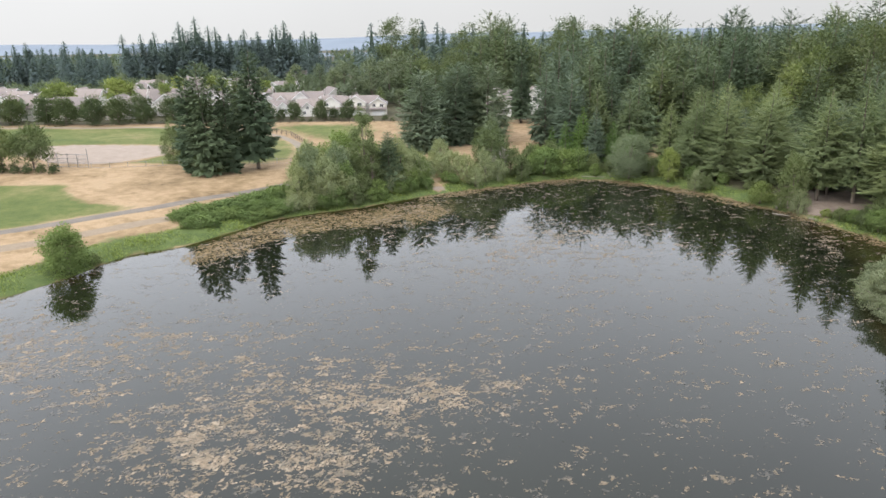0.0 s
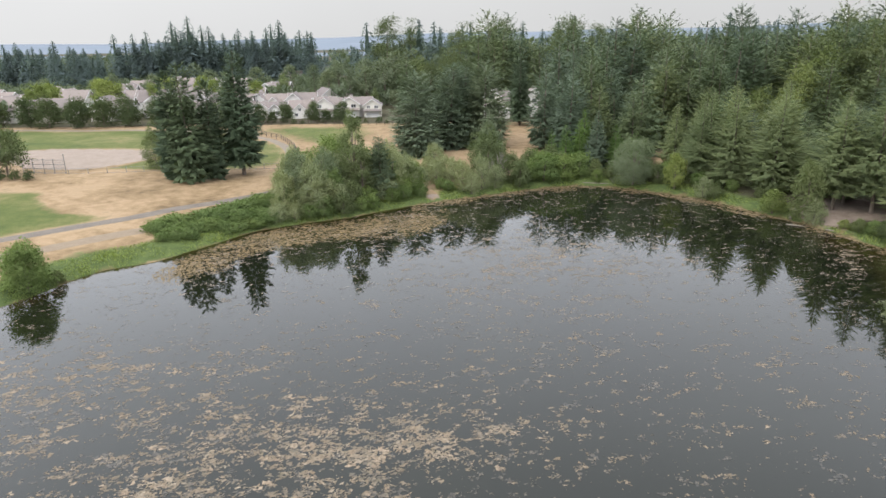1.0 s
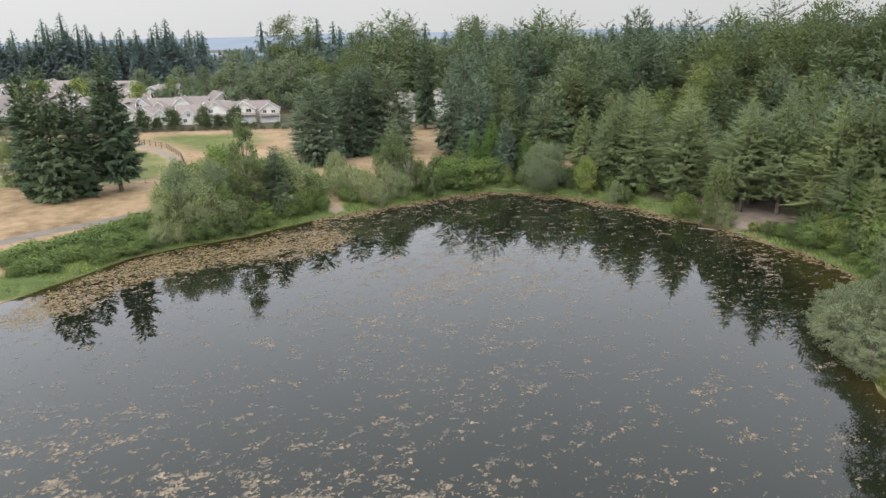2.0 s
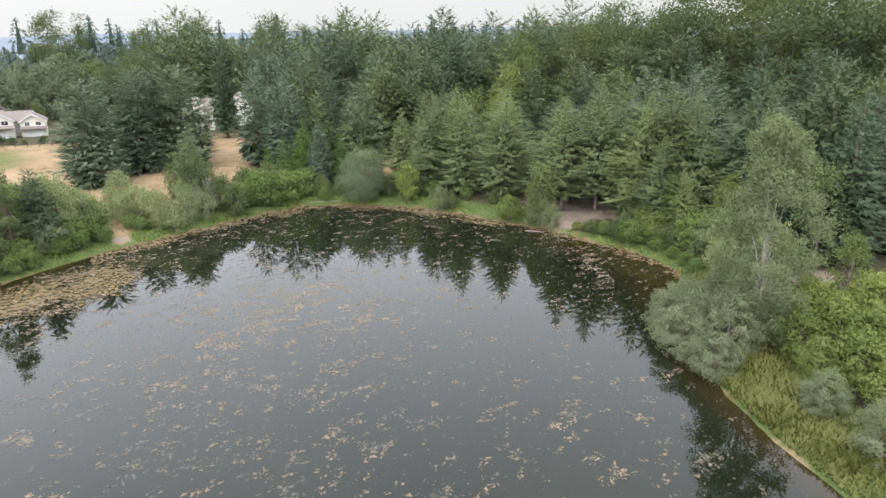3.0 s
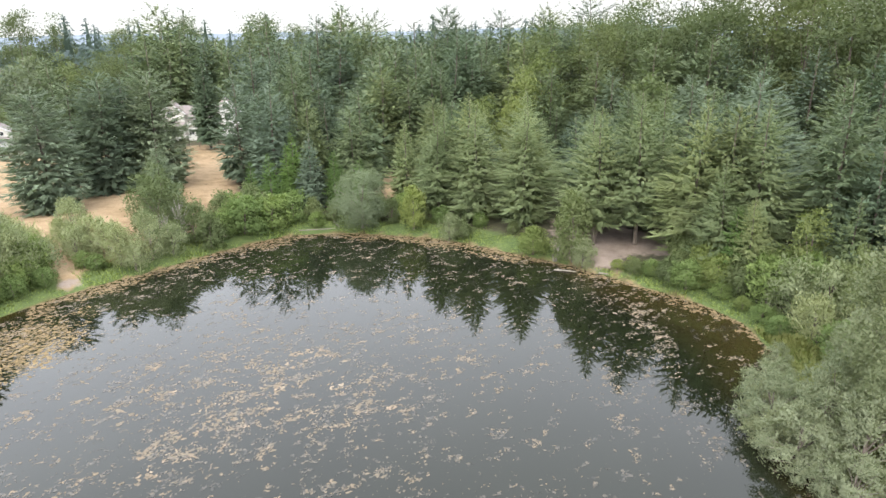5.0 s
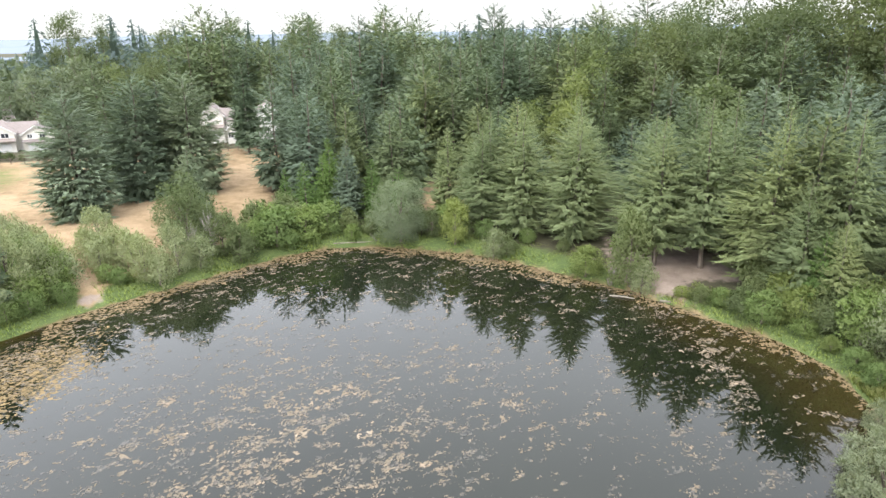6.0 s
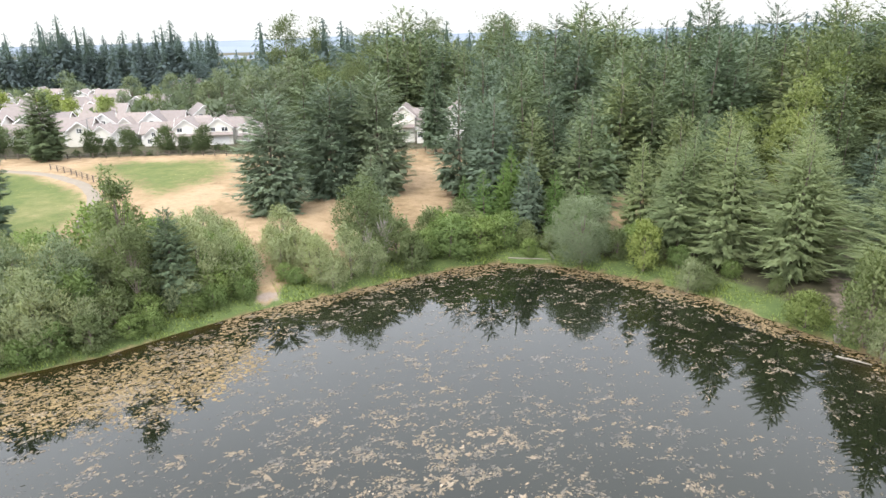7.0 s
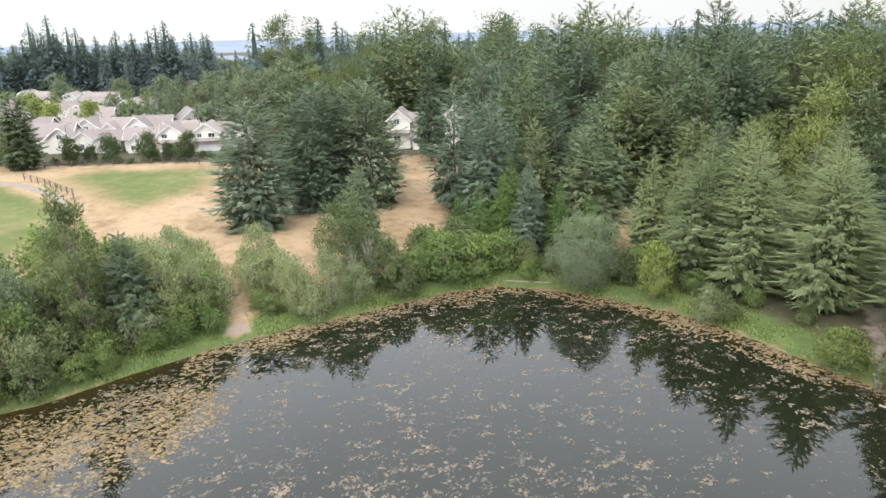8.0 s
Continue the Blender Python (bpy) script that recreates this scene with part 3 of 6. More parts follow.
def conifer_arrays(seed, h, r, boughs=170, tufts=5, per=5, first=0.08, lay=0.2, lift=0.15, size=0.45, shape=0.8, fan=0.3, core=300, heart=0.22, hang=0.3, ragged=0.16, barb=0.14, heart_out=0.55):
    """Foliage of a conifer: boughs all round the stem, each a row of small tufts of needles with hanging
    side sprays and an upturned tip, round a loose heart of inner twigs."""
    rng = np.random.default_rng(seed)
    up = np.array([0, 0, 1.0])
    lobes = rng.uniform(0, 6.28, 4)

    def reach_at(k):
        return r * (1 - k) ** shape * np.where(k > 0.3, 1.0, 0.55 + 1.5 * k) + 0.09

    grid = np.linspace(0, 0.985, 300)
    cdf = np.cumsum(reach_at(grid) + 0.12 * r)
    n = boughs
    k = np.interp((np.arange(n) + rng.uniform(0, 1, n)) / n, cdf / cdf[-1], grid)
    a = np.arange(n) * 2.39996 + rng.normal(0, 0.35, n)
    zb = h * (first + (1 - first) * k) + rng.normal(0, 0.008 * h, n)
    ln = reach_at(k) * rng.uniform(1 - 1.7 * ragged, 1 + ragged, n)
    ln *= 1 + 0.10 * np.sin(2 * a + lobes[0]) + 0.10 * np.sin(3 * a + lobes[1] + zb * 0.8) + 0.08 * np.sin(zb * 1.9 + lobes[2])
    slope = -lay * rng.uniform(0.5, 1.5, n) * (1 - 2.4 * k) + 0.5 * np.clip(k - 0.75, 0, 1)
    out = np.stack([np.cos(a), np.sin(a), 0 * a], -1)
    side = np.stack([-np.sin(a), np.cos(a), 0 * a], -1)
    # side sprays along every bough, like the barbs of a feather, shorter towards its tip
    T = tufts
    t = 0.22 + 0.78 * ((np.arange(T)[None] + rng.uniform(0.1, 0.95, (n, T))) / T) ** 0.8
    t[:, -1] = rng.uniform(0.95, 1.0, n)
    keep = (rng.random((n, T)) < 0.35 + 0.75 * (ln / r)[:, None]) | (np.arange(T)[None] == T - 1)
    bi, ti = np.nonzero(keep)
    t = t[bi, ti]
    q = np.repeat(np.arange(len(t)), per)
    m = len(q)
    bi, t = bi[q], np.clip(t[q] + rng.normal(0, 0.03, m), 0.1, 1.0)
    L, sl, o, sd = ln[bi], slope[bi], out[bi], side[bi]
    hand = np.where(np.arange(m) % 2 == 0, 1.0, -1.0)
    yaw = hand * (0.62 - 0.42 * t ** 2) + rng.normal(0, 0.2, m)
    tilt = sl + 2.4 * lift * t ** 2
    el = tilt - hang * rng.uniform(0, 1.0, m) ** 1.5 + rng.normal(0, 0.09, m)
    way = unit(o * np.cos(yaw)[:, None] + sd * np.sin(yaw)[:, None] + up * el[:, None])
    ls = (size * (0.45 - 0.2 * k[bi]) + 1.25 * fan * L * np.clip(1 - t, 0, 1) ** 0.6 * np.clip(t * 3, 0, 1)) * rng.uniform(0.6, 1.25, m)
    base = o * (L * t * 0.95)[:, None] + up * (zb[bi] + sl * L * t + lift * L * t ** 3)[:, None] + rng.normal(0, 0.09, (m, 3)) * size
    across = unit(np.cross(way, up) + up[None] * rng.normal(0, 0.4, (m, 1)))
    B, W, S = [base], [way], [across]
    LN, D, G = [ls], [(barb * ls + 0.93 * barb * size) * rng.uniform(0.7, 1.3, m)], [ls * rng.uniform(0.0, 0.22, m)]
    # the bough's own twigs
    for f, wd in ((0.06, 0.045), (0.40, 0.05), (0.62, 0.04)):
        base = out * (ln * f)[:, None]
        base[:, 2] += zb + slope * ln * f + lift * ln * f ** 3 - 0.02 * ln
        B.append(base), W.append(unit(out + up * (slope + 1.2 * lift * f)[:, None])), S.append(unit(side + up * rng.normal(0, 0.4, (n, 1))))
        LN.append(0.5 * ln), D.append(wd * ln + 0.02), G.append(np.zeros(n))
    # heart and leader
    kc = rng.uniform(0, 0.95, core) ** 1.2
    ac = rng.uniform(0, 6.28, core)
    rad = reach_at(kc) * rng.uniform(0.08, heart_out, core)
    B.append(np.stack([np.cos(ac) * rad, np.sin(ac) * rad, h * (first + (1 - first) * kc)], -1))
    W.append(unit(np.stack([np.cos(ac), np.sin(ac), rng.normal(-0.3, 0.5, core)], -1)))
    S.append(unit(rng.normal(0, 1, (core, 3))))
    lc = heart * r * (1.1 - kc) * rng.uniform(0.7, 1.3, core)
    LN.append(lc), D.append(lc * 0.7), G.append(np.zeros(core))
    m = 12
    tt = np.linspace(0, 1, m)
    aw = rng.uniform(0, 6.28, m)
    B.append(np.stack([tt * 0, tt * 0, h * (0.93 + 0.055 * tt)], -1))
    W.append(unit(np.stack([np.cos(aw) * 0.6, np.sin(aw) * 0.6, np.ones(m)], -1)))
    S.append(unit(np.stack([-np.sin(aw), np.cos(aw), aw * 0], -1)))
    LN.append((0.3 * size + 0.1) * (1.3 - 0.6 * tt)), D.append(np.full(m, 0.10 * size + 0.03)), G.append(np.zeros(m))
    B, W, S, LN, D, G = (np.concatenate(x) for x in (B, W, S, LN, D, G))
    v, f = sprays(B, W, S, LN, D, G)
    flat = unit(B * np.array([1, 1, 0]) + W * np.array([0.3, 0.3, 0]))
    return soften(v, f, unit(flat * 0.65 + np.array([0, 0, 0.8]) + W * 0.3 + rng.normal(0, 0.12, B.shape)))


def soften(v, f, outward, share=0.62):
    """Turn every spray to face outwards and give it a normal between its own and the crown's."""
    p = v.reshape(-1, 3, 3)
    own = unit(np.cross(p[:, 1] - p[:, 0], p[:, 2] - p[:, 0]))
    turn = (own * outward).sum(1) < 0
    f = f.copy()
    f[turn] = f[turn][:, ::-1]
    own[turn] *= -1
    nrm = unit(outward * share + own * (1 - share))
    return v, f, np.repeat(nrm, 3, axis=0)


def crown_arrays(seed, lumps, leaves, leaf, spread=0.3, slim=1.0, rise=0.0):
    """Foliage of a broadleaf crown or shrub: leaves round many lumps. lumps: rows of x, y, z, rx, rz."""
    rng = np.random.default_rng(seed)
    lumps = np.asarray(lumps, float)
    area = lumps[:, 3] * lumps[:, 4]
    which = rng.choice(len(lumps), leaves, p=area / area.sum())
    d = unit(rng.normal(0, 1, (leaves, 3)))
    d[:, 2] = np.where(d[:, 2] < -0.45, -d[:, 2], d[:, 2])
    q = lumps[which]
    wob = 1 + 0.18 * np.sin(d[:, 0] * 5 + which) * np.cos(d[:, 1] * 4 + 2 * which) + 0.14 * np.sin(d[:, 2] * 7 + which * 1.7)
    rad = wob * (1 - np.abs(rng.normal(0, spread, leaves))).clip(0.25, 1.0) * np.where(rng.random(leaves) < 0.3, rng.uniform(1.02, 1.55, leaves), 1.0)
    pos = q[:, :3] + d * rad[:, None] * np.stack([q[:, 3], q[:, 3], q[:, 4]], -1)
    way = unit(d * 0.8 + rng.normal(0, 0.5, (leaves, 3)) + np.array([0, 0, 0.45 + rise]))
    side = unit(np.cross(way, rng.normal(0, 1, (leaves, 3))))
    ls = leaf * rng.uniform(0.6, 1.5, leaves)
    v, f = sprays(pos, way, side, ls * 1.2, slim * ls * rng.uniform(0.4, 0.7, leaves), ls * rng.uniform(0, 0.3, leaves))
    middle = lumps[:, :3].mean(0) * np.array([1, 1, 0.8])
    return soften(v, f, unit(d * 0.36 + unit(pos - middle) * 0.6 + np.array([0, 0, 0.35]) + rng.normal(0, 0.24, (leaves, 3))), 0.66)


def join_soft(pieces):
    v, f = join_arrays([q[:2] for q in pieces])
    return v, f, np.concatenate([q[2] for q in pieces])


def round_lumps(rng, n, rx, z0, z1, size, top=0.75, shoots=True):
    """Lump places filling an egg between the heights z0 and z1."""
    rows = []
    for i in range(n):
        u = (i + 0.5) / n
        z = z0 + (z1 - z0) * u
        k = (u - 0.42) / 0.58 if u > 0.42 else (0.42 - u) / 0.55
        w = rx * math.sqrt(max(0.05, 1 - k * k)) * (1.0 if u < 0.42 else top + (1 - top) * (1 - k))
        a = i * 2.4 + rng.uniform(-0.5, 0.5)
        e = w * math.sqrt(rng.uniform(0.25, 1.0)) * 0.75
        s = size * rng.uniform(0.55, 1.35)
        rows.append((e * math.cos(a), e * math.sin(a), z + rng.normal(0, 0.07 * (z1 - z0)), s, s * rng.uniform(0.7, 1.15)))
    # upright shoots that break the outline
    for i in range(n // 3 if shoots else 0):
        x, y, z, s, sz = rows[rng.integers(n // 3, n)]
        a = rng.uniform(0, 6.28)
        if shoots == "out":
            a, far = math.atan2(y, x) + rng.normal(0, 0.4), s * rng.uniform(0.6, 1.9)
            rows.append((x + far * math.cos(a), y + far * math.sin(a), z + sz * rng.uniform(-0.3, 0.6), s * rng.uniform(0.3, 0.6), s * rng.uniform(0.2, 0.4)))
            continue
        rows.append((x + s * 0.7 * math.cos(a), y + s * 0.7 * math.sin(a), z + sz * rng.uniform(0.5, 1.1), s * rng.uniform(0.22, 0.4), s * rng.uniform(0.5, 1.0)))
    return rows


def limb_arrays(rng, lumps, h, r, share=0.75, limbs=14):
    """A forked trunk whose limbs run into the lumps."""
    parts = [rod_arrays([(0, 0, -0.4), (0.05 * h * 0.2, 0, h * 0.3), (0.02 * h, 0.02 * h, h * share)], [r * 1.2, r * 0.8, r * 0.3], 8)]
    for x, y, z, sx, sz in lumps[:: max(1, len(lumps) // limbs)]:
        z0 = max(0.12 * h, z * 0.45)
        parts.append(rod_arrays([(0.01 * h, 0, z0), (x * 0.45, y * 0.45, z0 + (z - z0) * 0.55), (x * 0.92, y * 0.92, z)], [r * 0.42, r * 0.28, r * 0.09], 5))
    return join_arrays(parts)


class Kind:
    """A kind of plant at unit scale: made once, copied to its places."""

    def __init__(self, name, crown, stem, leaf, label, category, group, trunk="trunk", foliage="crown", bark="bark"):
        self.name, self.label, self.category, self.group = name, label, category, group
        self.parts = []
        for nm, (v, f, *soft), mat in ((trunk, stem, M[bark]), (foliage, crown, leaf)):
            me = bpy.data.meshes.new(nm)
            me.vertices.add(len(v))
            me.vertices.foreach_set("co", np.asarray(v, np.float32).ravel())
            me.loops.add(f.size)
            me.polygons.add(len(f))
            me.loops.foreach_set("vertex_index", f.astype(np.int32).ravel())
            me.polygons.foreach_set("loop_start", np.arange(0, f.size, f.shape[1], dtype=np.int32))
            me.update(calc_edges=True)
            if soft:
                me.normals_split_custom_set_from_vertices(soft[0])
            me.materials.append(mat)
            self.parts.append((nm, me))

    def set(self, x, y, wide=1.0, tall=1.0, turn=None, label="", sink=0.0):
        root = empty(self.name)
        for nm, me in self.parts:
            under(new(nm, me), root)
        turn = random.uniform(0, 6.28) if turn is None else turn
        lean = Euler((random.uniform(-0.025, 0.025), random.uniform(-0.025, 0.025), turn))
        root.matrix_world = Matrix.LocRotScale((x, y, ground_z(x, y) - sink), lean, (wide, wide, tall))
        return tagged(root, label or self.label, self.category, self.group)


def make_conifer(name, seed, h, r, leaf, label, group, **kw):
    rng = np.random.default_rng(seed + 900)
    return Kind(name, conifer_arrays(seed, h, r, **kw), trunk_arrays(rng, h, 0.010 * h + 0.03), leaf, label, "tree", group)


def make_broad(name, seed, h, r, leaf, label, group, top=0.75, lumps=26, leaves=3500, size=0.5, low=0.2, lump=None, category="tree", limbs=14, thick=1.0, slim=1.0, rise=0.0, shoots=True, spread=0.3, **kw):
    rng = np.random.default_rng(seed + 400)
    rows = [(x, y, z, a, b * (1 + 0.7 * rise)) for x, y, z, a, b in round_lumps(rng, lumps, r, h * low + 0.1, h * 0.92, lump or r * 0.42, top, shoots)]
    return Kind(name, crown_arrays(seed, rows, leaves, size, spread, slim, rise), limb_arrays(rng, rows, h, (0.014 * h + 0.05) * thick, limbs=limbs), leaf, label, category, group, **kw)


# kinds of unit size: conifers 10 m high, broadleaf trees 10 m, shrubs 3 m
MIXED = ((FIR_DARK, "dark green"), (FIR_OLIVE, "olive-green"), (FIR_DARK, "dark green"), (FIR_TEAL, "blue-green"), (FIR_OLIVE, "olive-green"))
FIRS = [make_conifer("fir_tree", 11 + i, 10, 2.9 + 0.25 * (i % 2), MIXED[i][0], "tall " + MIXED[i][1] + " fir in the wood", "wood", boughs=200, tufts=6, per=5, size=0.40, lay=0.26, lift=0.20, shape=(0.64, 0.58, 0.72, 0.62)[i], first=(0.08, 0.12, 0.05, 0.14)[i], core=1500, heart=0.2, hang=0.3, fan=0.26, barb=0.09) for i in range(4)]
FIRS_MID = [make_conifer("fir_tree", 31 + i, 10, 3.0 + 0.3 * (i % 3), MIXED[i][0], MIXED[i][1] + " fir standing deep in the wood", "wood", boughs=190, tufts=5, per=4, size=0.40, lay=0.28, lift=0.22, shape=(0.56, 0.50, 0.66, 0.54, 0.48)[i], first=0.06, core=900, heart=0.23, hang=0.25, ragged=0.2, fan=0.28, barb=0.105, heart_out=0.62) for i in range(5)]
FIRS_BACK = [make_conifer("fir_tree", 41 + i, 10, 3.0 + 0.3 * (i % 3), MIXED[i][0], MIXED[i][1] + " fir standing deep in the wood", "wood", boughs=120, tufts=3, per=4, size=0.5, lay=0.28, lift=0.2, shape=(0.52, 0.46, 0.62)[i], first=0.08, core=560, heart=0.28, hang=0.25, ragged=0.22, fan=0.3, barb=0.13, heart_out=0.62) for i in range(3)]
TALL_FIRS = [make_conifer("fir_tree", 66 + i, 10, 2.8, FIR_DARK, "very tall fir standing above the wood", "wood", boughs=230, tufts=6, per=5, size=0.36, lay=0.3, lift=0.2, shape=(0.44, 0.50)[i], first=0.12, core=1300, heart=0.17, hang=0.3, ragged=0.26, fan=0.3, barb=0.10, heart_out=0.62) for i in range(2)]
FIELD_FIRS = [make_conifer("fir_tree", 46 + i, 10, 2.0, FIR_DARK, "dark fir standing on the bare sandy slope", "field firs", boughs=250, tufts=8, per=6, size=0.36, lay=0.32, lift=0.12, shape=(0.46, 0.40, 0.52)[i], first=(0.03, 0.04, 0.11)[i], core=1500, heart=0.3, hang=0.5, ragged=0.24, barb=0.11, fan=0.34, heart_out=0.62) for i in range(3)]
HEMS = [make_conifer("hemlock_tree", 51 + i, 10, 3.3 + 0.2 * (i % 2), FIR_LIGHT, "light green hemlock with layered feathery branches", "waterside conifers", boughs=180, tufts=7, per=5, size=0.38, lay=0.2, lift=0.2, shape=(0.88, 0.80, 0.95)[i], first=0.08, core=800, heart=0.2, fan=0.26, barb=0.11) for i in range(3)]
HEMS_NEAR = [make_conifer("hemlock_tree", 56 + i, 10, 3.4 + 0.2 * (i % 2), FIR_LIGHT, "light green hemlock with layered feathery branches", "waterside conifers", boughs=290, tufts=11, per=6, size=0.26, lay=0.2, lift=0.2, shape=(0.88, 0.80, 0.95)[i], first=(0.05, 0.04, 0.17)[i], core=2200, heart=0.13, fan=0.19, hang=0.65, barb=0.075, heart_out=0.5) for i in range(3)]
SPRUCES = [make_conifer("spruce_tree", 61 + i, 10, 2.9, FIR_BLUE, "broad blue-green spruce standing in dry grass", "field spruces", boughs=350, tufts=7, per=6, size=0.32, lay=0.26, lift=0.14, first=0.0, shape=0.38, core=2600, heart=0.17, fan=0.3, hang=0.45, barb=0.1, heart_out=0.78) for i in range(2)]
YOUNG_SPRUCE = make_conifer("spruce_tree", 64, 10, 3.3, FIR_TEAL, "young blue-green spruce in dry grass", "field spruces", boughs=300, tufts=6, per=5, size=0.4, lay=0.24, lift=0.16, first=0.0, shape=0.85, core=1200, heart=0.18, fan=0.34, hang=0.4, barb=0.11, heart_out=0.7)
CEDARS = [make_conifer("cedar_tree", 71 + i, 10, 2.9, CEDAR, "bright green young cedar by the pond", "young cedars", boughs=190, tufts=7, per=5, size=0.4, lay=0.30, lift=0.10, first=0.02, shape=0.72, core=900, heart=0.2, hang=0.7, fan=0.28, barb=0.12) for i in range(2)]
COTTON = [make_broad("cottonwood_tree", 81 + i, 10, 2.9, LEAF_FAR, "tall broadleaf cottonwood with an open crown", "broadleaf trees", lumps=46, leaves=10500, size=0.14, low=0.12, lump=0.95, top=0.9, limbs=8, thick=0.45, shoots=False, spread=0.45) for i in range(3)]
ALDER = [make_broad("alder_tree", 91 + i, 10, 3.4, (LEAF, LEAF_BRIGHT)[i % 2], "rounded green broadleaf tree", "broadleaf trees", lumps=40, leaves=4100, size=0.23, low=0.1, lump=1.05, limbs=8, shoots=False, spread=0.45) for i in range(4)]
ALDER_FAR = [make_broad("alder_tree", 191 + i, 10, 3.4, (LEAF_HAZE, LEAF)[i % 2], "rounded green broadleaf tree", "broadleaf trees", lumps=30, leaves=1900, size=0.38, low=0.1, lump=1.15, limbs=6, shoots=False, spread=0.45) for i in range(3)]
POPLAR = make_broad("poplar_tree", 95, 10, 2.4, POPLAR_LEAF, "slender grey-green poplar leaning over the pond", "broadleaf trees", lumps=130, leaves=44000, size=0.078, low=0.04, lump=0.42, limbs=10, thick=0.4, bark="pale_bark", top=0.72, rise=0.5)
SHADE = make_broad("shade_tree", 97, 8, 4.2, LEAF, "rounded shade tree beside the ball field backstop", "field trees", lumps=30, leaves=6500, size=0.28, low=0.22, lump=1.5, limbs=8, shoots=False)
BIG_WILLOW = make_broad("willow_tree", 96, 8, 4.4, WILLOW_DARK, "large round grey-green willow overhanging the pond", "waterside shrubs", lumps=64, leaves=30000, size=0.16, low=0.03, lump=1.05, slim=0.62, rise=0.15, top=0.95)
MAPLE = [make_broad("maple_tree", 101 + i, 10, 5.2, LEAF_DARK, "round dark green street tree beside the field", "street trees", lumps=26, leaves=5200, size=0.46, low=0.1, lump=2.3, limbs=4, top=0.9, shoots=False, spread=0.45) for i in range(2)]
LIME = make_broad("lime_tree", 111, 10, 3.6, YELLOW, "fresh yellow-green tree among the houses", "street trees", lumps=22, leaves=3200, size=0.45, low=0.12, lump=1.4, shoots=False)
SHRUB = dict(category="shrub", trunk="stem", foliage="foliage")
WILLOWS_NEAR = [make_broad("willow_shrub", 171 + i, 3, 2.15, SILVER, "silvery grey-green willow shrub leaning over the water", "waterside shrubs", lumps=60, leaves=13000, size=0.098, low=0.0, lump=0.34, slim=0.55, limbs=14, rise=0.1, top=0.95, shoots="out", spread=0.4, **SHRUB) for i in range(3)]
YOUNG_TREE = make_broad("alder_tree", 98, 10, 2.7, LEAF, "dark green young tree rising from the shore thicket", "broadleaf trees", lumps=66, leaves=8500, size=0.16, low=0.04, lump=0.6, limbs=22, thick=0.6, top=0.85, rise=0.3, spread=0.45)
BUSHY_TREE = make_broad("alder_tree", 99, 9, 3.9, LEAF, "bushy rounded green tree on the pond bank", "broadleaf trees", lumps=90, leaves=15000, size=0.17, low=0.02, lump=0.85, limbs=12, thick=0.6, top=0.98)
TWIGS = make_broad("bare_shrub", 100, 6, 2.2, LEAF, "half-bare shrub of grey twigs with few leaves", "waterside shrubs", lumps=70, leaves=1500, size=0.13, low=0.1, lump=0.5, limbs=60, thick=0.7, bark="pale_bark", **SHRUB)
WILLOWS = [make_broad("willow_shrub", 121 + i, 3, 1.9, WILLOW, "grey-green willow shrub at the water's edge", "waterside shrubs", lumps=52, leaves=4300, size=0.168, low=0.02, lump=0.44, slim=0.55, limbs=8, rise=0.9, **SHRUB) for i in range(3)]
BUSHES = [make_broad("green_shrub", 131 + i, 3, 1.9, (LEAF, BRAMBLE, LEAF)[i], "leafy green shrub on the pond bank", "waterside shrubs", lumps=46, leaves=4000, size=0.152, low=0.02, lump=0.48, limbs=6, **SHRUB) for i in range(3)]
BRIGHT = make_broad("yellow_green_shrub", 141, 3, 1.5, YELLOW, "upright yellow-green shrub at the waterline", "waterside shrubs", lumps=32, leaves=5600, size=0.122, low=0.03, lump=0.46, rise=0.3, limbs=6, **SHRUB)
LONE_BUSH = make_broad("green_shrub", 145, 3, 1.75, BRAMBLE, "lone round green bush at the waterline", "waterside shrubs", lumps=80, leaves=12000, size=0.11, low=0.0, lump=0.5, limbs=6, shoots=False, top=0.95, spread=0.4, **SHRUB)
MOUNDS = [make_broad("bramble_mound", 151 + i, 1.6, 2.3, BRAMBLE, "low tangled bramble mound on the bank", "brambles", lumps=40, leaves=3300, size=0.173, low=0.02, lump=0.55, **SHRUB) for i in range(2)]

HEDGE = make_broad("green_shrub", 161, 3, 1.9, LEAF_DARK, "clipped low garden shrub", "garden shrubs", lumps=20, leaves=1100, size=0.28, low=0.02, lump=0.7, limbs=4, **SHRUB, shoots=False)
TALL_WILLOWS = [make_broad("willow_shrub", 181 + i, 7, 3.0, (WILLOW, WILLOW, WILLOW_DARK)[i], "tall grey-green willow in the shore thicket", "waterside shrubs", lumps=56, leaves=8200, size=0.195, low=0.02, lump=0.66, slim=0.6, limbs=9, rise=0.6, top=0.7, spread=0.42, **SHRUB) for i in range(3)]
TALL_BUSHES = [make_broad("green_shrub", 185 + i, 6, 2.9, (LEAF, BRAMBLE)[i], "tall leafy green shrub in the shore thicket", "waterside shrubs", lumps=80, leaves=6800, size=0.207, low=0.02, lump=0.72, limbs=8, rise=0.2, **SHRUB) for i in range(2)]

FAR_WOODS = []  # pieces of the woods too far off to count
FAR_LEAVES = []


def far_broadleaf(seed, x, y, z, h, r):
    rng = random.Random(seed)
    rows = []
    for i in range(9):
        a, e = rng.uniform(0, 6.28), rng.uniform(0.1, 0.75) * r
        rows.append((e * math.cos(a), e * math.sin(a), h * rng.uniform(0.3, 0.82), r * rng.uniform(0.4, 0.6), r * rng.uniform(0.4, 0.55)))
    v, f, q = crown_arrays(seed, rows, 210, max(0.8, r * 0.3))
    return v + np.array([x, y, z]), f, q


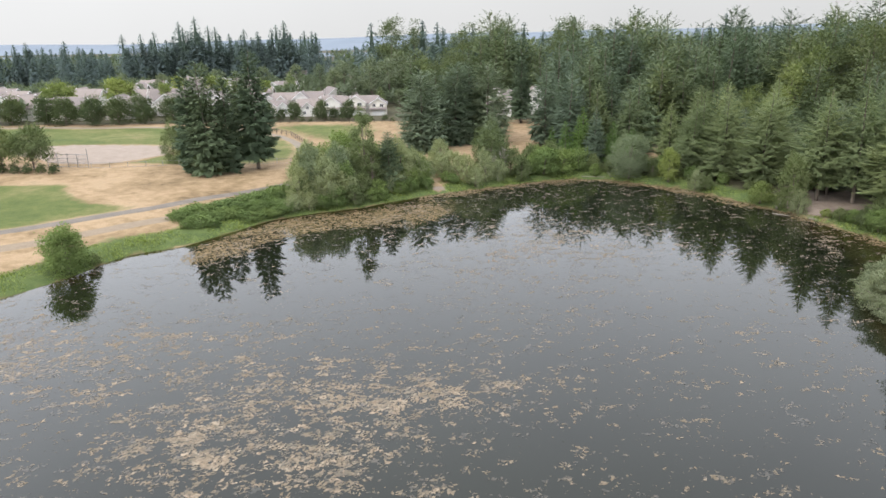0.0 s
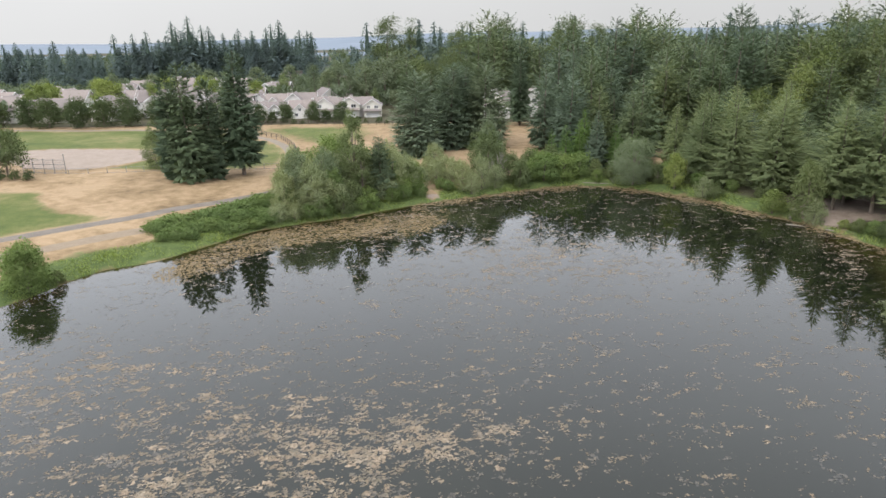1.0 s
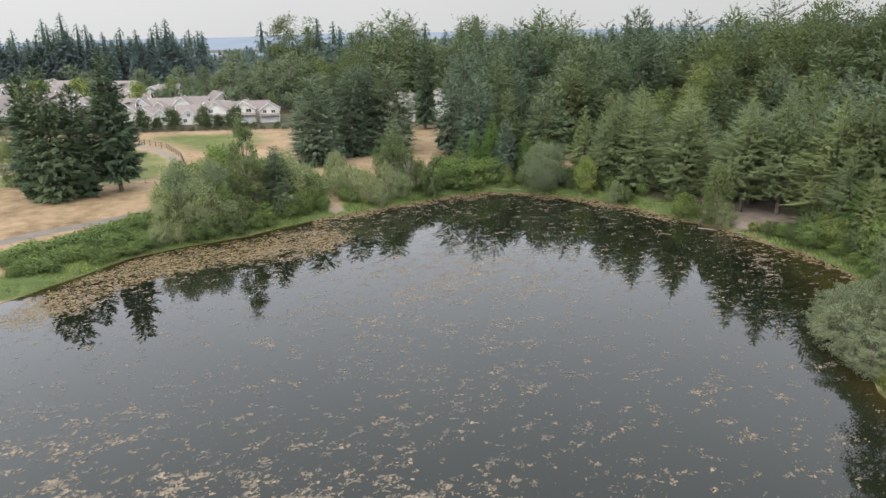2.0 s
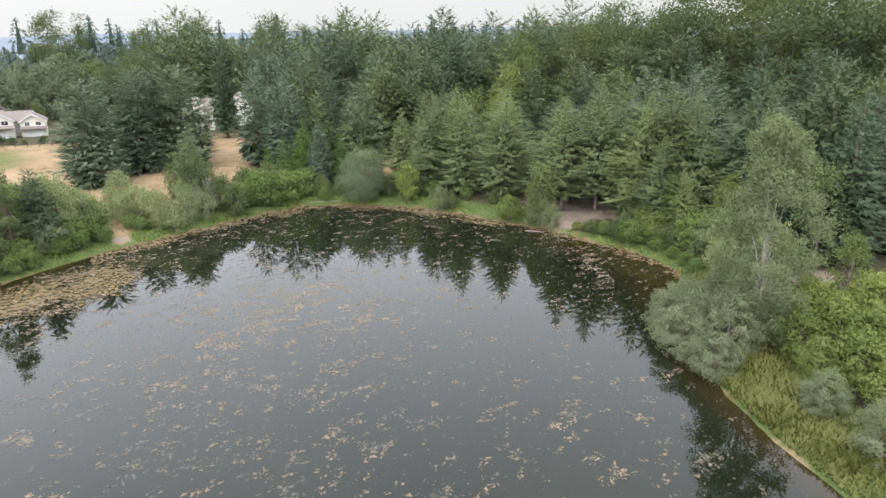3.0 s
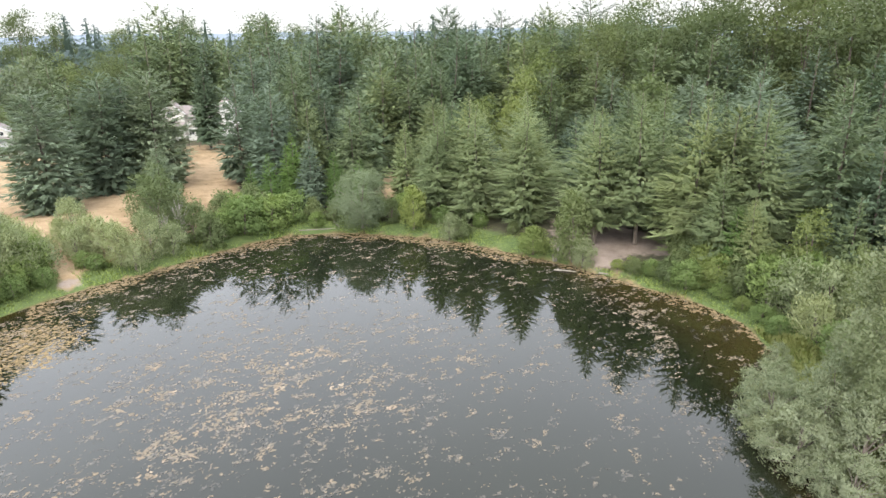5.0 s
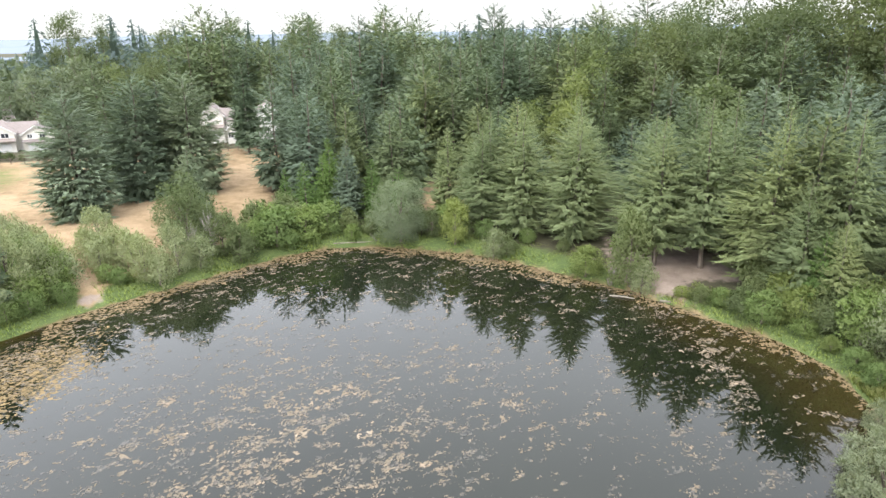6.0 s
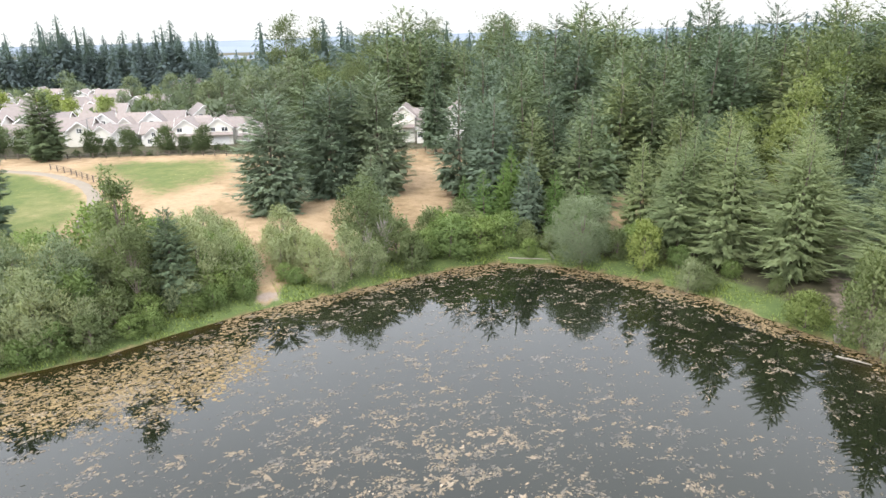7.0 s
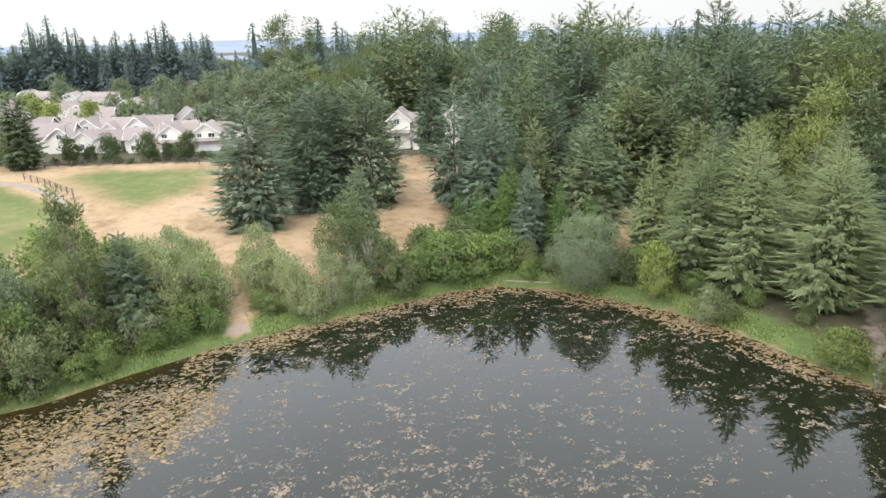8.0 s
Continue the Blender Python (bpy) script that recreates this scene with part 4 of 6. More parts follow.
def far_conifer(seed, x, y, z, h, r, n=120):
    rng = np.random.default_rng(seed)
    fine = math.sqrt(120 / n)
    k = rng.uniform(0, 1, n) ** 0.8
    a = rng.uniform(0, 6.28, n)
    reach = r * (1 - k) ** 0.6 * rng.uniform(0.45, 1.08, n)
    base = np.stack([np.cos(a) * reach * (1 - 0.6 * fine), np.sin(a) * reach * (1 - 0.6 * fine), h * (0.08 + 0.9 * k)], -1)
    way = unit(np.stack([np.cos(a), np.sin(a), rng.normal(-0.25, 0.2, n)], -1))
    side = unit(np.stack([-np.sin(a), np.cos(a), rng.normal(0, 0.5, n)], -1))
    ln = (reach * 0.5 + 0.6) * rng.uniform(0.7, 1.3, n) * fine
    w = 0.13 * r + 0.12
    tip = np.array([[-w, 0, h * 0.6], [0, 0, h], [w, 0, h * 0.6], [0, -w, h * 0.6], [0, 0, h], [0, w, h * 0.6]])
    v, f = sprays(base, way, side, ln, ln * 0.5 + 0.3 * fine, ln * 0.2)
    v, f = join_arrays([(v, f), (tip, np.arange(6).reshape(2, 3))])
    outward = unit(np.stack([np.cos(a), np.sin(a), np.full(n, 0.7)], -1) + rng.normal(0, 0.2, (n, 3)))
    v, f, q = soften(v, f, np.concatenate([outward, np.array([[0, 0, 1.0], [0, 0, 1.0]])]), 0.8)
    return v + np.array([x, y, z]), f, q


HOUSE_SPOTS = [(-72, 214), (-84, 208), (-96, 199), (-110, 196), (-124, 200), (-76, 246), (-88, 250), (-104, 226), (-116, 220), (-132, 214), (-66, 240), (-98, 242), (-118, 256), (-134, 240), (-80, 272), (-104, 270), (-126, 270), (-148, 226), (-146, 252), (-92, 222), (-66, 268), (-160, 240), (-114, 240), (-84, 232), (-77, 249), (-90, 262), (-99, 302), (-118, 310), (-106, 290), (-86, 296), (-125, 292)]


LOW_WOOD = [(52, 120), (66, 108), (80, 128), (86, 148), (78, 156), (62, 142)]
# low and tall growth along the eastern bank
EAST_BANK = [(BUSHES[0], 57.0, 84.2, 2.4, 1.2), (BRIGHT, 59.4, 80.0, 3.6, 1.0), (BUSHES[2], 60.4, 76.4, 3.4, 1.1), (WILLOWS[0], 60.6, 72.4, 4.6, 1.0), (WILLOWS[1], 60.5, 69.0, 5.4, 1.0), (WILLOWS[2], 57.2, 67.8, 3.6, 1.1),
             (BUSHES[1], 56.4, 64.6, 3.0, 1.2), (WILLOWS[0], 60.0, 64.0, 5.0, 1.0), (BUSHES[0], 55.6, 88.0, 1.6, 1.4), (BUSHES[1], 62.5, 72.5, 5.0, 1.0), (BRIGHT, 60.6, 82.6, 4.0, 1.0)]


def plant_all():
    random.seed(7)

    def tree(kind, x, y, h, wide=1.0, unit_h=10.0, **kw):
        s = h / unit_h
        return kind.set(x, y, s * wide, s, **kw)

    # the two firs on the bare slope, and the round-headed tree beside them
    tree(FIELD_FIRS[0], -42.3, 117.5, 19.8, 1.15, label="dark fir standing on the bare sandy slope")
    tree(FIELD_FIRS[1], -45.6, 119.0, 18.4, 0.98, label="dark fir standing on the bare sandy slope")
    tree(FIELD_FIRS[1], -39.2, 120.5, 17.0, 1.0, label="dark fir standing on the bare sandy slope")
    tree(FIELD_FIRS[2], -35.1, 123.5, 21.7, 1.15, label="dark fir with a clear trunk on the bare slope")
    tree(BUSHY_TREE, -52.6, 127.3, 7.6, 0.85, 9.0, label="rounded green tree beside the firs on the slope")
    # shade trees by the ball field
    tree(SHADE, -75.5, 119.5, 8.0, 1.0, 8.0)
    tree(SHADE, -80.8, 119.0, 7.8, 1.0, 8.0)
    tree(SHADE, -88, 118.0, 8, 1.0, 8.0)
    # the group of spruces in the dry field
    tree(SPRUCES[0], -4.0, 140.7, 16.8, 1.28)
    tree(SPRUCES[1], 3.2, 150.0, 17.8, 1.25)
    tree(FIELD_FIRS[0], 6.5, 157.0, 17, 1.4, label="dark fir in the clump on the dry field")
    tree(SPRUCES[0], 10.9, 151.5, 18.4, 1.2)
    tree(FIELD_FIRS[1], -1.5, 158.0, 16, 1.4, label="dark fir in the clump on the dry field")
    tree(YOUNG_SPRUCE, 10.0, 131.0, 11.3, 1.1)
    tree(FIELD_FIRS[2], 22.0, 182.5, 18.4, 1.15, label="dark fir with a bare lower trunk before a white house")
    tree(FIELD_FIRS[1], -55.2, 182.5, 14.0, 1.7, label="dark evergreen beside the field fence")
    # waterside conifers
    for x, y, h, k in ((49.5, 114.5, 15.8, 0), (54.2, 109.0, 15.8, 1), (46.0, 118.5, 13.5, 2), (57.6, 97.6, 16.8, 2), (61.2, 94.4, 18.4, 2), (63.8, 88.5, 17.8, 1), (66.5, 82.5, 18.0, 0), (60.5, 103.5, 16, 1),
                       (67, 97, 18.5, 0), (61.8, 82.4, 12.4, 1), (61.8, 78.6, 9.6, 1), (52, 121, 16.5, 1), (58.5, 115, 17, 2), (48.2, 120.5, 15, 1), (56.5, 112.0, 15.5, 0)):
        tree(HEMS_NEAR[k], x, y, h, random.uniform(1.12, 1.3) if y > 103 else random.uniform(0.98, 1.15))
    for x, y, h, k in ((71.5, 77, 20, 0), (74, 70, 21, 1), (71, 88, 20, 3), (70.0, 64.0, 18, 2), (69.0, 71.5, 16, 0)):
        tree(FIRS[k], x, y, h, random.uniform(1.1, 1.3), label="dark green fir behind the waterside trees")
    for x, y, h in ((24.5, 128.5, 9.0), (27.5, 130.5, 9.5), (33.5, 127.5, 9.0), (22.0, 131.5, 7.5), (36.5, 125.5, 8), (61.0, 80.0, 8.5), (29, 134, 11)):
        tree(CEDARS[int(x) % 2], x, y, h, random.uniform(0.85, 1.05))
    tree(YOUNG_SPRUCE, 30.2, 129.0, 11.5, 0.95, label="blue-green young spruce between cedars")
    # trees and shrubs on the near eastern bank
    for kind, x, y, h, w in EAST_BANK:
        tree(kind, x, y, h, w, 3.0, sink=0.1)
    tree(POPLAR, 47.7, 55.2, 18.8, 1.12)
    tree(ALDER[1], 64.0, 74.0, 8.5, 0.95)
    tree(ALDER[0], 60.5, 66.5, 8.0, 0.85)
    for x, y, h in ((51.5, 53.5, 5.0), (50.0, 50.0, 4.6), (47.0, 46.0, 4.2), (53.5, 49.5, 6.0), (45.5, 42.5, 4.0), (49.0, 46.5, 5.2), (47.8, 51.4, 3.8), (46.0, 48.4, 3.2), (44.0, 46.2, 2.4)):
        BRIGHT.set(x, y, h / 3 * 1.1, h / 3, sink=0.1, label="bright yellow-green sapling clump on the bank")
    tree(ALDER[1], 57, 46, 8.5, 0.9, label="bright green broadleaf sapling clump on the bank")
    tree(ALDER[3], 58, 55, 7.5, 0.9, label="bright green broadleaf sapling clump on the bank")
    tree(ALDER[2], 66, 64, 11, 0.9)
    tree(ALDER[0], 50, 38, 10, 0.9)

    def shrubs(kind, rows, unit_h=3.0):
        for x, y, h, wide in rows:
            kind[random.randrange(len(kind))].set(x, y, wide * h / unit_h, h / unit_h, sink=0.1)

    shrubs(WILLOWS_NEAR, ((42.3, 57.6, 4.2, 1.1), (44.4, 61.2, 4.4, 1.05), (41.2, 53.4, 3.4, 1.1), (47.0, 63.4, 3.8, 1.0), (43.9, 54.8, 4.8, 1.0), (46.2, 58.4, 5.6, 0.9), (44.6, 57.8, 5.2, 0.8), (41.6, 55.6, 2.6, 1.2), (43.0, 59.8, 2.8, 1.2), (45.6, 62.8, 2.8, 1.1), (42.6, 45.5, 3.0, 1.0), (55.5, 62.0, 5, 1), (51.5, 59, 3.4, 1.0), (51.5, 66.5, 2.5, 0.8), (41, 40, 4, 1), (43, 36, 5, 1)))
    shrubs(BUSHES, ((61.0, 71.5, 4.0, 1.0), (60.4, 78.2, 3.6, 1.0), (57.2, 82.0, 3.0, 1.1), (58.5, 84.5, 2.6, 1.2), (56.7, 86.5, 1.7, 1.3), (60.5, 75, 4.5, 1), (55, 54, 3, 1.2)))
    for x, y, h in ((57.0, 86.2, 1.4), (57.6, 83.8, 1.6), (58.2, 81.2, 1.3), (58.4, 78.6, 1.5), (58.0, 75.6, 1.3), (57.6, 73.0, 1.5), (56.4, 70.2, 1.6), (54.8, 89.8, 1.2)):
        (BRIGHT if h < 1.45 else BUSHES[1]).set(x, y, 1.5 * h / 3, h / 3, sink=0.08, label="low yellow-green growth at the waterline")
    # north shore, from the beach to the sandy landing
    tree(TALL_BUSHES[0], 52.3, 94.8, 7.6, 0.78, 6.0, sink=0.1, label="grey-green willow leaning out beside the beach")
    tree(WILLOWS[0], 52.4, 93.0, 3.2, 0.9, 3.0, sink=0.1)
    BRIGHT.set(49.8, 99.3, 1.35, 1.15, sink=0.1)
    BUSHES[0].set(45.0, 109.2, 1.0, 0.75, sink=0.1)
    WILLOWS[1].set(43.4, 109.6, 0.9, 1.15, sink=0.1)
    BRIGHT.set(40.6, 114.9, 1.35, 1.9, sink=0.1)
    tree(BIG_WILLOW, 34.6, 118.9, 8.2, 1.05, 8.0, sink=0.2)
    shrubs(BUSHES, ((29.3, 124.6, 3.0, 1.0), (26.5, 125.2, 4.2, 1.0), (23.0, 124.8, 4.0, 1.1), (19.5, 124.4, 4.6, 1.0), (31.8, 123.2, 2.2, 1), (16.6, 121.8, 3.6, 1.0), (21.5, 128, 4.6, 1.0), (17.5, 126.5, 4.5, 1.0)))
    tree(BUSHY_TREE, 9.0, 122.8, 8.6, 1.22, 9.0, sink=0.1)
    tree(TWIGS, 11.6, 121.0, 6.6, 1.0, 6.0, sink=0.1)
    tree(TWIGS, 9.6, 119.8, 5.2, 0.9, 6.0, sink=0.1)
    tree(TALL_WILLOWS[0], -0.4, 122.6, 6.4, 0.98, 7.0, sink=0.1)
    tree(WILLOWS[1], 1.4, 120.2, 4.2, 1.0, 3.0, sink=0.1)
    tree(TALL_WILLOWS[0], 4.5, 115.2, 5.2, 1.0, 7.0, sink=0.1)
    tree(TALL_WILLOWS[1], 7.8, 116.2, 5.8, 1.0, 7.0, sink=0.1)
    tree(WILLOWS[2], 5.9, 114.2, 3.4, 1.15, 3.0, sink=0.1)
    tree(WILLOWS[0], 3.2, 118.4, 4.0, 1.1, 3.0, sink=0.1)
    tree(WILLOWS[0], 10.2, 117.4, 3.4, 1.0, 3.0, sink=0.1)
    tree(BUSHES[1], 2.0, 114.8, 1.7, 1.3, 3.0, sink=0.1)
    tree(BUSHES[0], 14.7, 118.9, 4.3, 0.85, 3.0, sink=0.1, label="dark grey-green shrub on the pond bank")
    tree(BUSHES[2], 13.0, 121.4, 4.8, 0.9, 3.0, sink=0.1)
    tree(BUSHES[1], 19.4, 122.4, 4.8, 1.2, 3.0, sink=0.1)
    tree(BUSHES[1], 23.2, 123.6, 4.4, 1.15, 3.0, sink=0.1)
    tree(BUSHES[1], 28.9, 121.9, 2.2, 0.9, 3.0, sink=0.1)
    # the thicket west of the landing
    for row, (d0, low, high) in enumerate(((2.4, 1.9, 2.8), (4.4, 2.8, 4.2), (6.8, 4.2, 5.8), (9.6, 5.0, 7.2), (12.6, 5.4, 7.6), (15.5, 4.5, 6.5))):
        for n in range(13):
            x = -27.5 + 2.25 * n + (row % 2) * 1.1 + random.uniform(-0.5, 0.5)
            if x < -23.2:
                continue
            y = 88.0
            while float(signed(SHORE, np.array(x), np.array(y))) < d0 - (1.2 if x < -9 else 0.3):
                y += 0.4
            if y > 121 or bool(inside(TRACK, np.array(x), np.array(y))) or x > -1.4 - 0.42 * (y - 111):
                continue
            h = random.uniform(low, high) * (1 + 0.16 * math.sin(x * 0.55 + 4.0)) * (0.9 if x > -8 else 1.1)
            if row < 2:
                tree(BUSHES[1] if x > -12 and random.random() < 0.75 else (WILLOWS, BUSHES)[random.random() < 0.4][random.randrange(3)], x, y, h, random.uniform(1.0, 1.35), 3.0, sink=0.15)
            elif (n + row) % 2:
                green = random.random() < 0.45
                tree((TALL_WILLOWS, TALL_BUSHES)[green][1 if green and x > -12 else random.randrange(2)], x, y, h * random.uniform(0.8, 1.25), random.uniform(0.95, 1.35), (7.0, 6.0)[green], sink=0.15)
    for x, y, h, w in ((-22.6, 100.0, 6.6, 1.0), (-20.8, 103.4, 8.6, 1.05), (-22.8, 104.8, 6.8, 1.0), (-18.4, 101.4, 7.4, 1.1), (-17.2, 105.8, 8.4, 1.0), (-7.2, 111.8, 8.0, 1.0), (-4.8, 113.0, 6.2, 0.95), (-9.4, 116.0, 7.4, 1.0), (-7.6, 120.2, 6.0, 1.0), (-9.6, 123.0, 6.2, 1.0)):
        tree(TALL_WILLOWS[int(-x) % 3], x, y, h, w, 7.0, sink=0.15)
    tree(TALL_BUSHES[1], -4.0, 113.4, 5.0, 0.95, 6.0, sink=0.15)
    tree(WILLOWS[0], -5.4, 117.0, 4.4, 0.95, 3.0, sink=0.1)
    tree(WILLOWS[2], -7.2, 124.6, 3.6, 0.9, 3.0, sink=0.1)
    for x, y, h, w in ((-3.0, 114.4, 3.8, 1.0), (-4.2, 117.2, 4.2, 0.95), (-5.6, 120.0, 3.8, 0.9), (0.7, 115.6, 1.9, 1.1), (0.0, 118.2, 3.8, 0.95), (-1.6, 121.6, 3.8, 0.85)):
        tree(BUSHES[1] if h < 2 else WILLOWS[int(h * 10) % 3], x, y, h, w, 3.0, sink=0.1)
    tree(YOUNG_TREE, -13.0, 109.3, 13.7, 0.95)
    tree(YOUNG_TREE, -11.6, 107.0, 8.4, 1.1)
    tree(FIELD_FIRS[0], -9.0, 109.4, 10.0, 1.35, label="young dark fir in the shore thicket")
    tree(YOUNG_TREE, -21.6, 106.4, 8.6, 0.75)
    # bramble bank and the lone bush on the west shore
    for x, y, s in ((-30.2, 99.5, 1.2), (-33.0, 96.2, 1.25), (-35.4, 92.4, 1.2), (-31.6, 93.2, 1.05), (-34.2, 88.6, 1.0), (-28.0, 103.4, 1.2), (-28.6, 96.5, 1.1), (-25.2, 107.2, 1.1), (-32.0, 97.8, 1.0), (-34.4, 94.4, 1.0), (-36.6, 90.4, 1.0), (-33.0, 90.8, 0.9), (-30.0, 96.0, 0.9), (-29.4, 101.4, 1.0), (-26.8, 105.2, 1.0), (-25.2, 100.4, 1.1), (-24.2, 97.4, 1.0), (-27.0, 98.6, 1.1), (-26.4, 95.8, 0.9), (-29.0, 93.4, 0.9)):
        MOUNDS[random.randrange(2)].set(x + random.uniform(-0.5, 0.5), y + random.uniform(-0.5, 0.5), s * random.uniform(1.1, 1.7), s * random.uniform(0.4, 0.75), sink=0.15)
        BUSHES[1].set(x + random.uniform(-1.5, 2.5), y - random.uniform(0.5, 3.0), random.uniform(0.5, 0.8), random.uniform(0.25, 0.45), sink=0.1, label="low leafy green shrub among the brambles")
    tree(LONE_BUSH, -43.0, 70.4, 5.0, 1.0, 3.0, sink=0.2)
    BUSHES[2].set(-41.6, 73.4, 0.6, 0.5, sink=0.1)
    # undergrowth at the edge of the wood
    for x, y, h in ((46.5, 112.5, 2.2), (48.5, 110.5, 2.0), (44.5, 114.5, 2.6), (42.5, 117.2, 3.0), (39.0, 119.0, 3.2), (37.8, 121.5, 3.2), (41.5, 120.5, 3.4), (51.0, 106.0, 1.6), (61.0, 86.5, 3.2), (63.0, 82.0, 3.6), (62.5, 78.0, 3.8), (65, 76, 4), (64, 70, 4), (54, 112.5, 2.2)):
        BUSHES[random.randrange(3)].set(x, y, 1.05 * h / 3, h / 3, sink=0.1)
    # hedge shrubs at the ball field and small plants along the far fence
    for i in range(7):
        HEDGE.set(-84.5 + 2.4 * i, 117.0 - 0.1 * i, 0.55, 0.55, sink=0.1, label="clipped low shrub beside the ball field")

    # street trees before the houses, and trees among the houses
    for x, y, h in ((-48.8, 187.8, 5.0), (-41.9, 189.5, 5.2), (-34.3, 188.0, 5.4), (-26.6, 187.6, 5.4), (-45.8, 189, 3.2), (-31.0, 190.0, 3.4)):
        tree(MAPLE[int(-x) % 2], x, y, h * 0.95, 0.86)
    for x, y, h in ((-119.5, 183.5, 8.2), (-108.6, 182, 8), (-103.0, 181.0, 8.4), (-95.8, 181, 8.2), (-89.2, 182.5, 8.2), (-82.5, 183.5, 8.2), (-75.8, 186.5, 8.0), (-127, 184, 8), (-136, 185, 8), (-68.5, 188, 6.5), (-62.5, 188.5, 6.0)):
        tree(MAPLE[int(-x) % 2], x, y, h * 0.86, 0.98)
    for x, y, h in ((-117.5, 198.5, 9.0), (-113, 203.5, 9.2), (-100.5, 216, 9.4), (-90.5, 218, 9.0)):
        tree(LIME, x, y, h, 0.72, label="fresh yellow-green street tree before the houses")
    for x, y, h in ((-121, 190, 5.5), (-106.5, 191, 5.0), (-94, 192, 6.0), (-89.5, 194, 5.0), (-71, 196, 5.5), (-64, 196, 5.0), (-80, 197, 4.5)):
        tree(ALDER_FAR[0], x, y, h, 1.0, label="small rounded tree in a front garden")
    for x, y, h in ((-66.5, 220, 9.0), (-58.5, 221, 9.5), (-118, 205, 10), (-104, 212, 11), (-99, 205, 11), (-92, 235, 10), (-82, 240, 10), (-75, 230, 9.5), (-128, 226, 9)):
        tree(LIME, x, y, h, 0.85)
    for x, y, h in ((-51, 228, 9.5), (-46, 231, 10), (-38, 240, 12), (-30, 234, 12), (-24, 232, 13), (-18, 236, 15), (-12, 236, 14), (-35, 244, 15), (-26, 246, 16), (-15, 250, 17), (-8, 246, 16), (-5, 240, 14), (-44, 246, 13), (-20, 222, 6), (-14, 223, 6), (-8, 224, 6.5), (-26, 219, 5),
                    (-110, 244, 7.5), (-125, 246, 7), (-98, 257, 8), (-140, 240, 7), (-86, 262, 8), (-70, 262, 7.5), (-56, 252, 9), (-150, 262, 9), (-112, 270, 10), (-132, 278, 10), (-95, 285, 11), (-75, 284, 11), (-60, 280, 12), (-160, 225, 9), (-150, 208, 9), (-170, 250, 10)):
        tree(ALDER_FAR[random.randrange(3)], x, y, h, random.uniform(0.9, 1.15))
    tree(COTTON[2], -19.2, 266, 29.3, 0.95, label="very tall dark cottonwood above the wood")
    tree(COTTON[0], -10.0, 270, 27, 0.95)
    tree(COTTON[1], 35.5, 388, 31, 1.2)
    tree(COTTON[2], 58.0, 249, 25.5, 0.95)
    tree(COTTON[0], 45.0, 262, 24.5, 1.0)
    tree(COTTON[1], 24.0, 270, 25, 1.0)
    # cottonwoods behind the conifers to the east
    for x, y, h in ((84, 148, 23.5), (91, 141, 25), (98, 133, 27), (106, 126, 29.5), (112, 135, 30.5), (116, 116, 33), (122, 104, 33), (103, 146, 27), (126, 122, 33), (110, 104, 29), (128, 90, 33), (118, 90, 31), (114, 98, 31), (119, 126, 33)):
        tree(COTTON[random.randrange(3)], x, y, h, random.uniform(1.0, 1.25), label="tall olive-green cottonwood behind the conifers")
    for x, y, h in ((94, 152, 26), (78, 138, 18), (99, 118, 22), (100, 126, 23), (103, 105, 21), (104, 92, 20), (106, 98, 21), (96, 108, 20)):
        tree(FIRS_MID[random.choice((0, 2, 3))], x, y, h, random.uniform(1.0, 1.25), label="tall dark fir high on the wooded slope")
    tree(TALL_FIRS[0], 99.5, 157, 30.5, 1.0)
    tree(TALL_FIRS[1], 84.5, 196.7, 29.8, 1.1)
    tree(TALL_FIRS[0], 96, 190, 28, 1.1)
    tree(TALL_FIRS[1], 104, 182, 28, 1.1)

    for x, y, h, w in ((73.7, 141.3, 16.2, 1.05), (68.5, 146.0, 11.8, 1.15), (80.8, 145.3, 19.2, 0.85), (70.0, 136.5, 12.5, 1.0)):
        tree(ALDER[1], x, y, h, w, label="fresh yellow-green broadleaf tree rising from the wood")
    # the wood: conifers on a jittered grid, taller inland, kept out of the clearings
    taken = [(o.location.x, o.location.y) for o in bpy.data.objects if o.type == "EMPTY" and o.get("category") == "tree"]
    clear = [CLEARING, [(-60, 195), (-20, 198), (5, 196), (5, 211), (-20, 228), (-60, 228)], [(10, 186), (34, 184), (36, 214), (6, 214)], [(56, 106), (66, 96), (70, 100), (60, 112)]]
    rng = random.Random(21)
    counted = 0
    step = 7.9
    spots = []
    for j in range(54):
        for i in range(60):
            x = -48 + i * step + (j % 2) * 3 + rng.uniform(-2.9, 2.9)
            y = 20 + j * step * 0.9 + rng.uniform(-2.9, 2.9)
            spots.append((x, y))
    spots.sort(key=lambda p: math.hypot(p[0] - 10, p[1] - 45))
    for x, y in spots:
        ax = math.atan2(x - 8, y - 30)
        if not bool(inside(WOOD, np.array(x), np.array(y))) or (x < -14 and y < 262) or (x < -30) or ax > radians(66) or y > 290 or x > 190:
            continue
        d = float(signed(SHORE, np.array(x), np.array(y)))
        if d < 9 or (y < 66 and d < 24) or any(bool(inside(c, np.array(x), np.array(y))) for c in clear):
            continue
        if any((x - a) ** 2 + (y - b) ** 2 < (9 if b < 180 else 13) for a, b in taken):
            continue
        dist = math.hypot(x - 12, y - 48)
        if dist > 150 and rng.random() < 0.2:
            continue
        h = (13.0 + min(10.5, max(0, d - 10) * 0.14)) * rng.choice((0.72, 0.85, 0.95, 1.0, 1.06, 1.22)) * rng.uniform(0.94, 1.06)
        if bool(inside(LOW_WOOD, np.array(x), np.array(y))):
            h *= 0.66
        roll = rng.random()
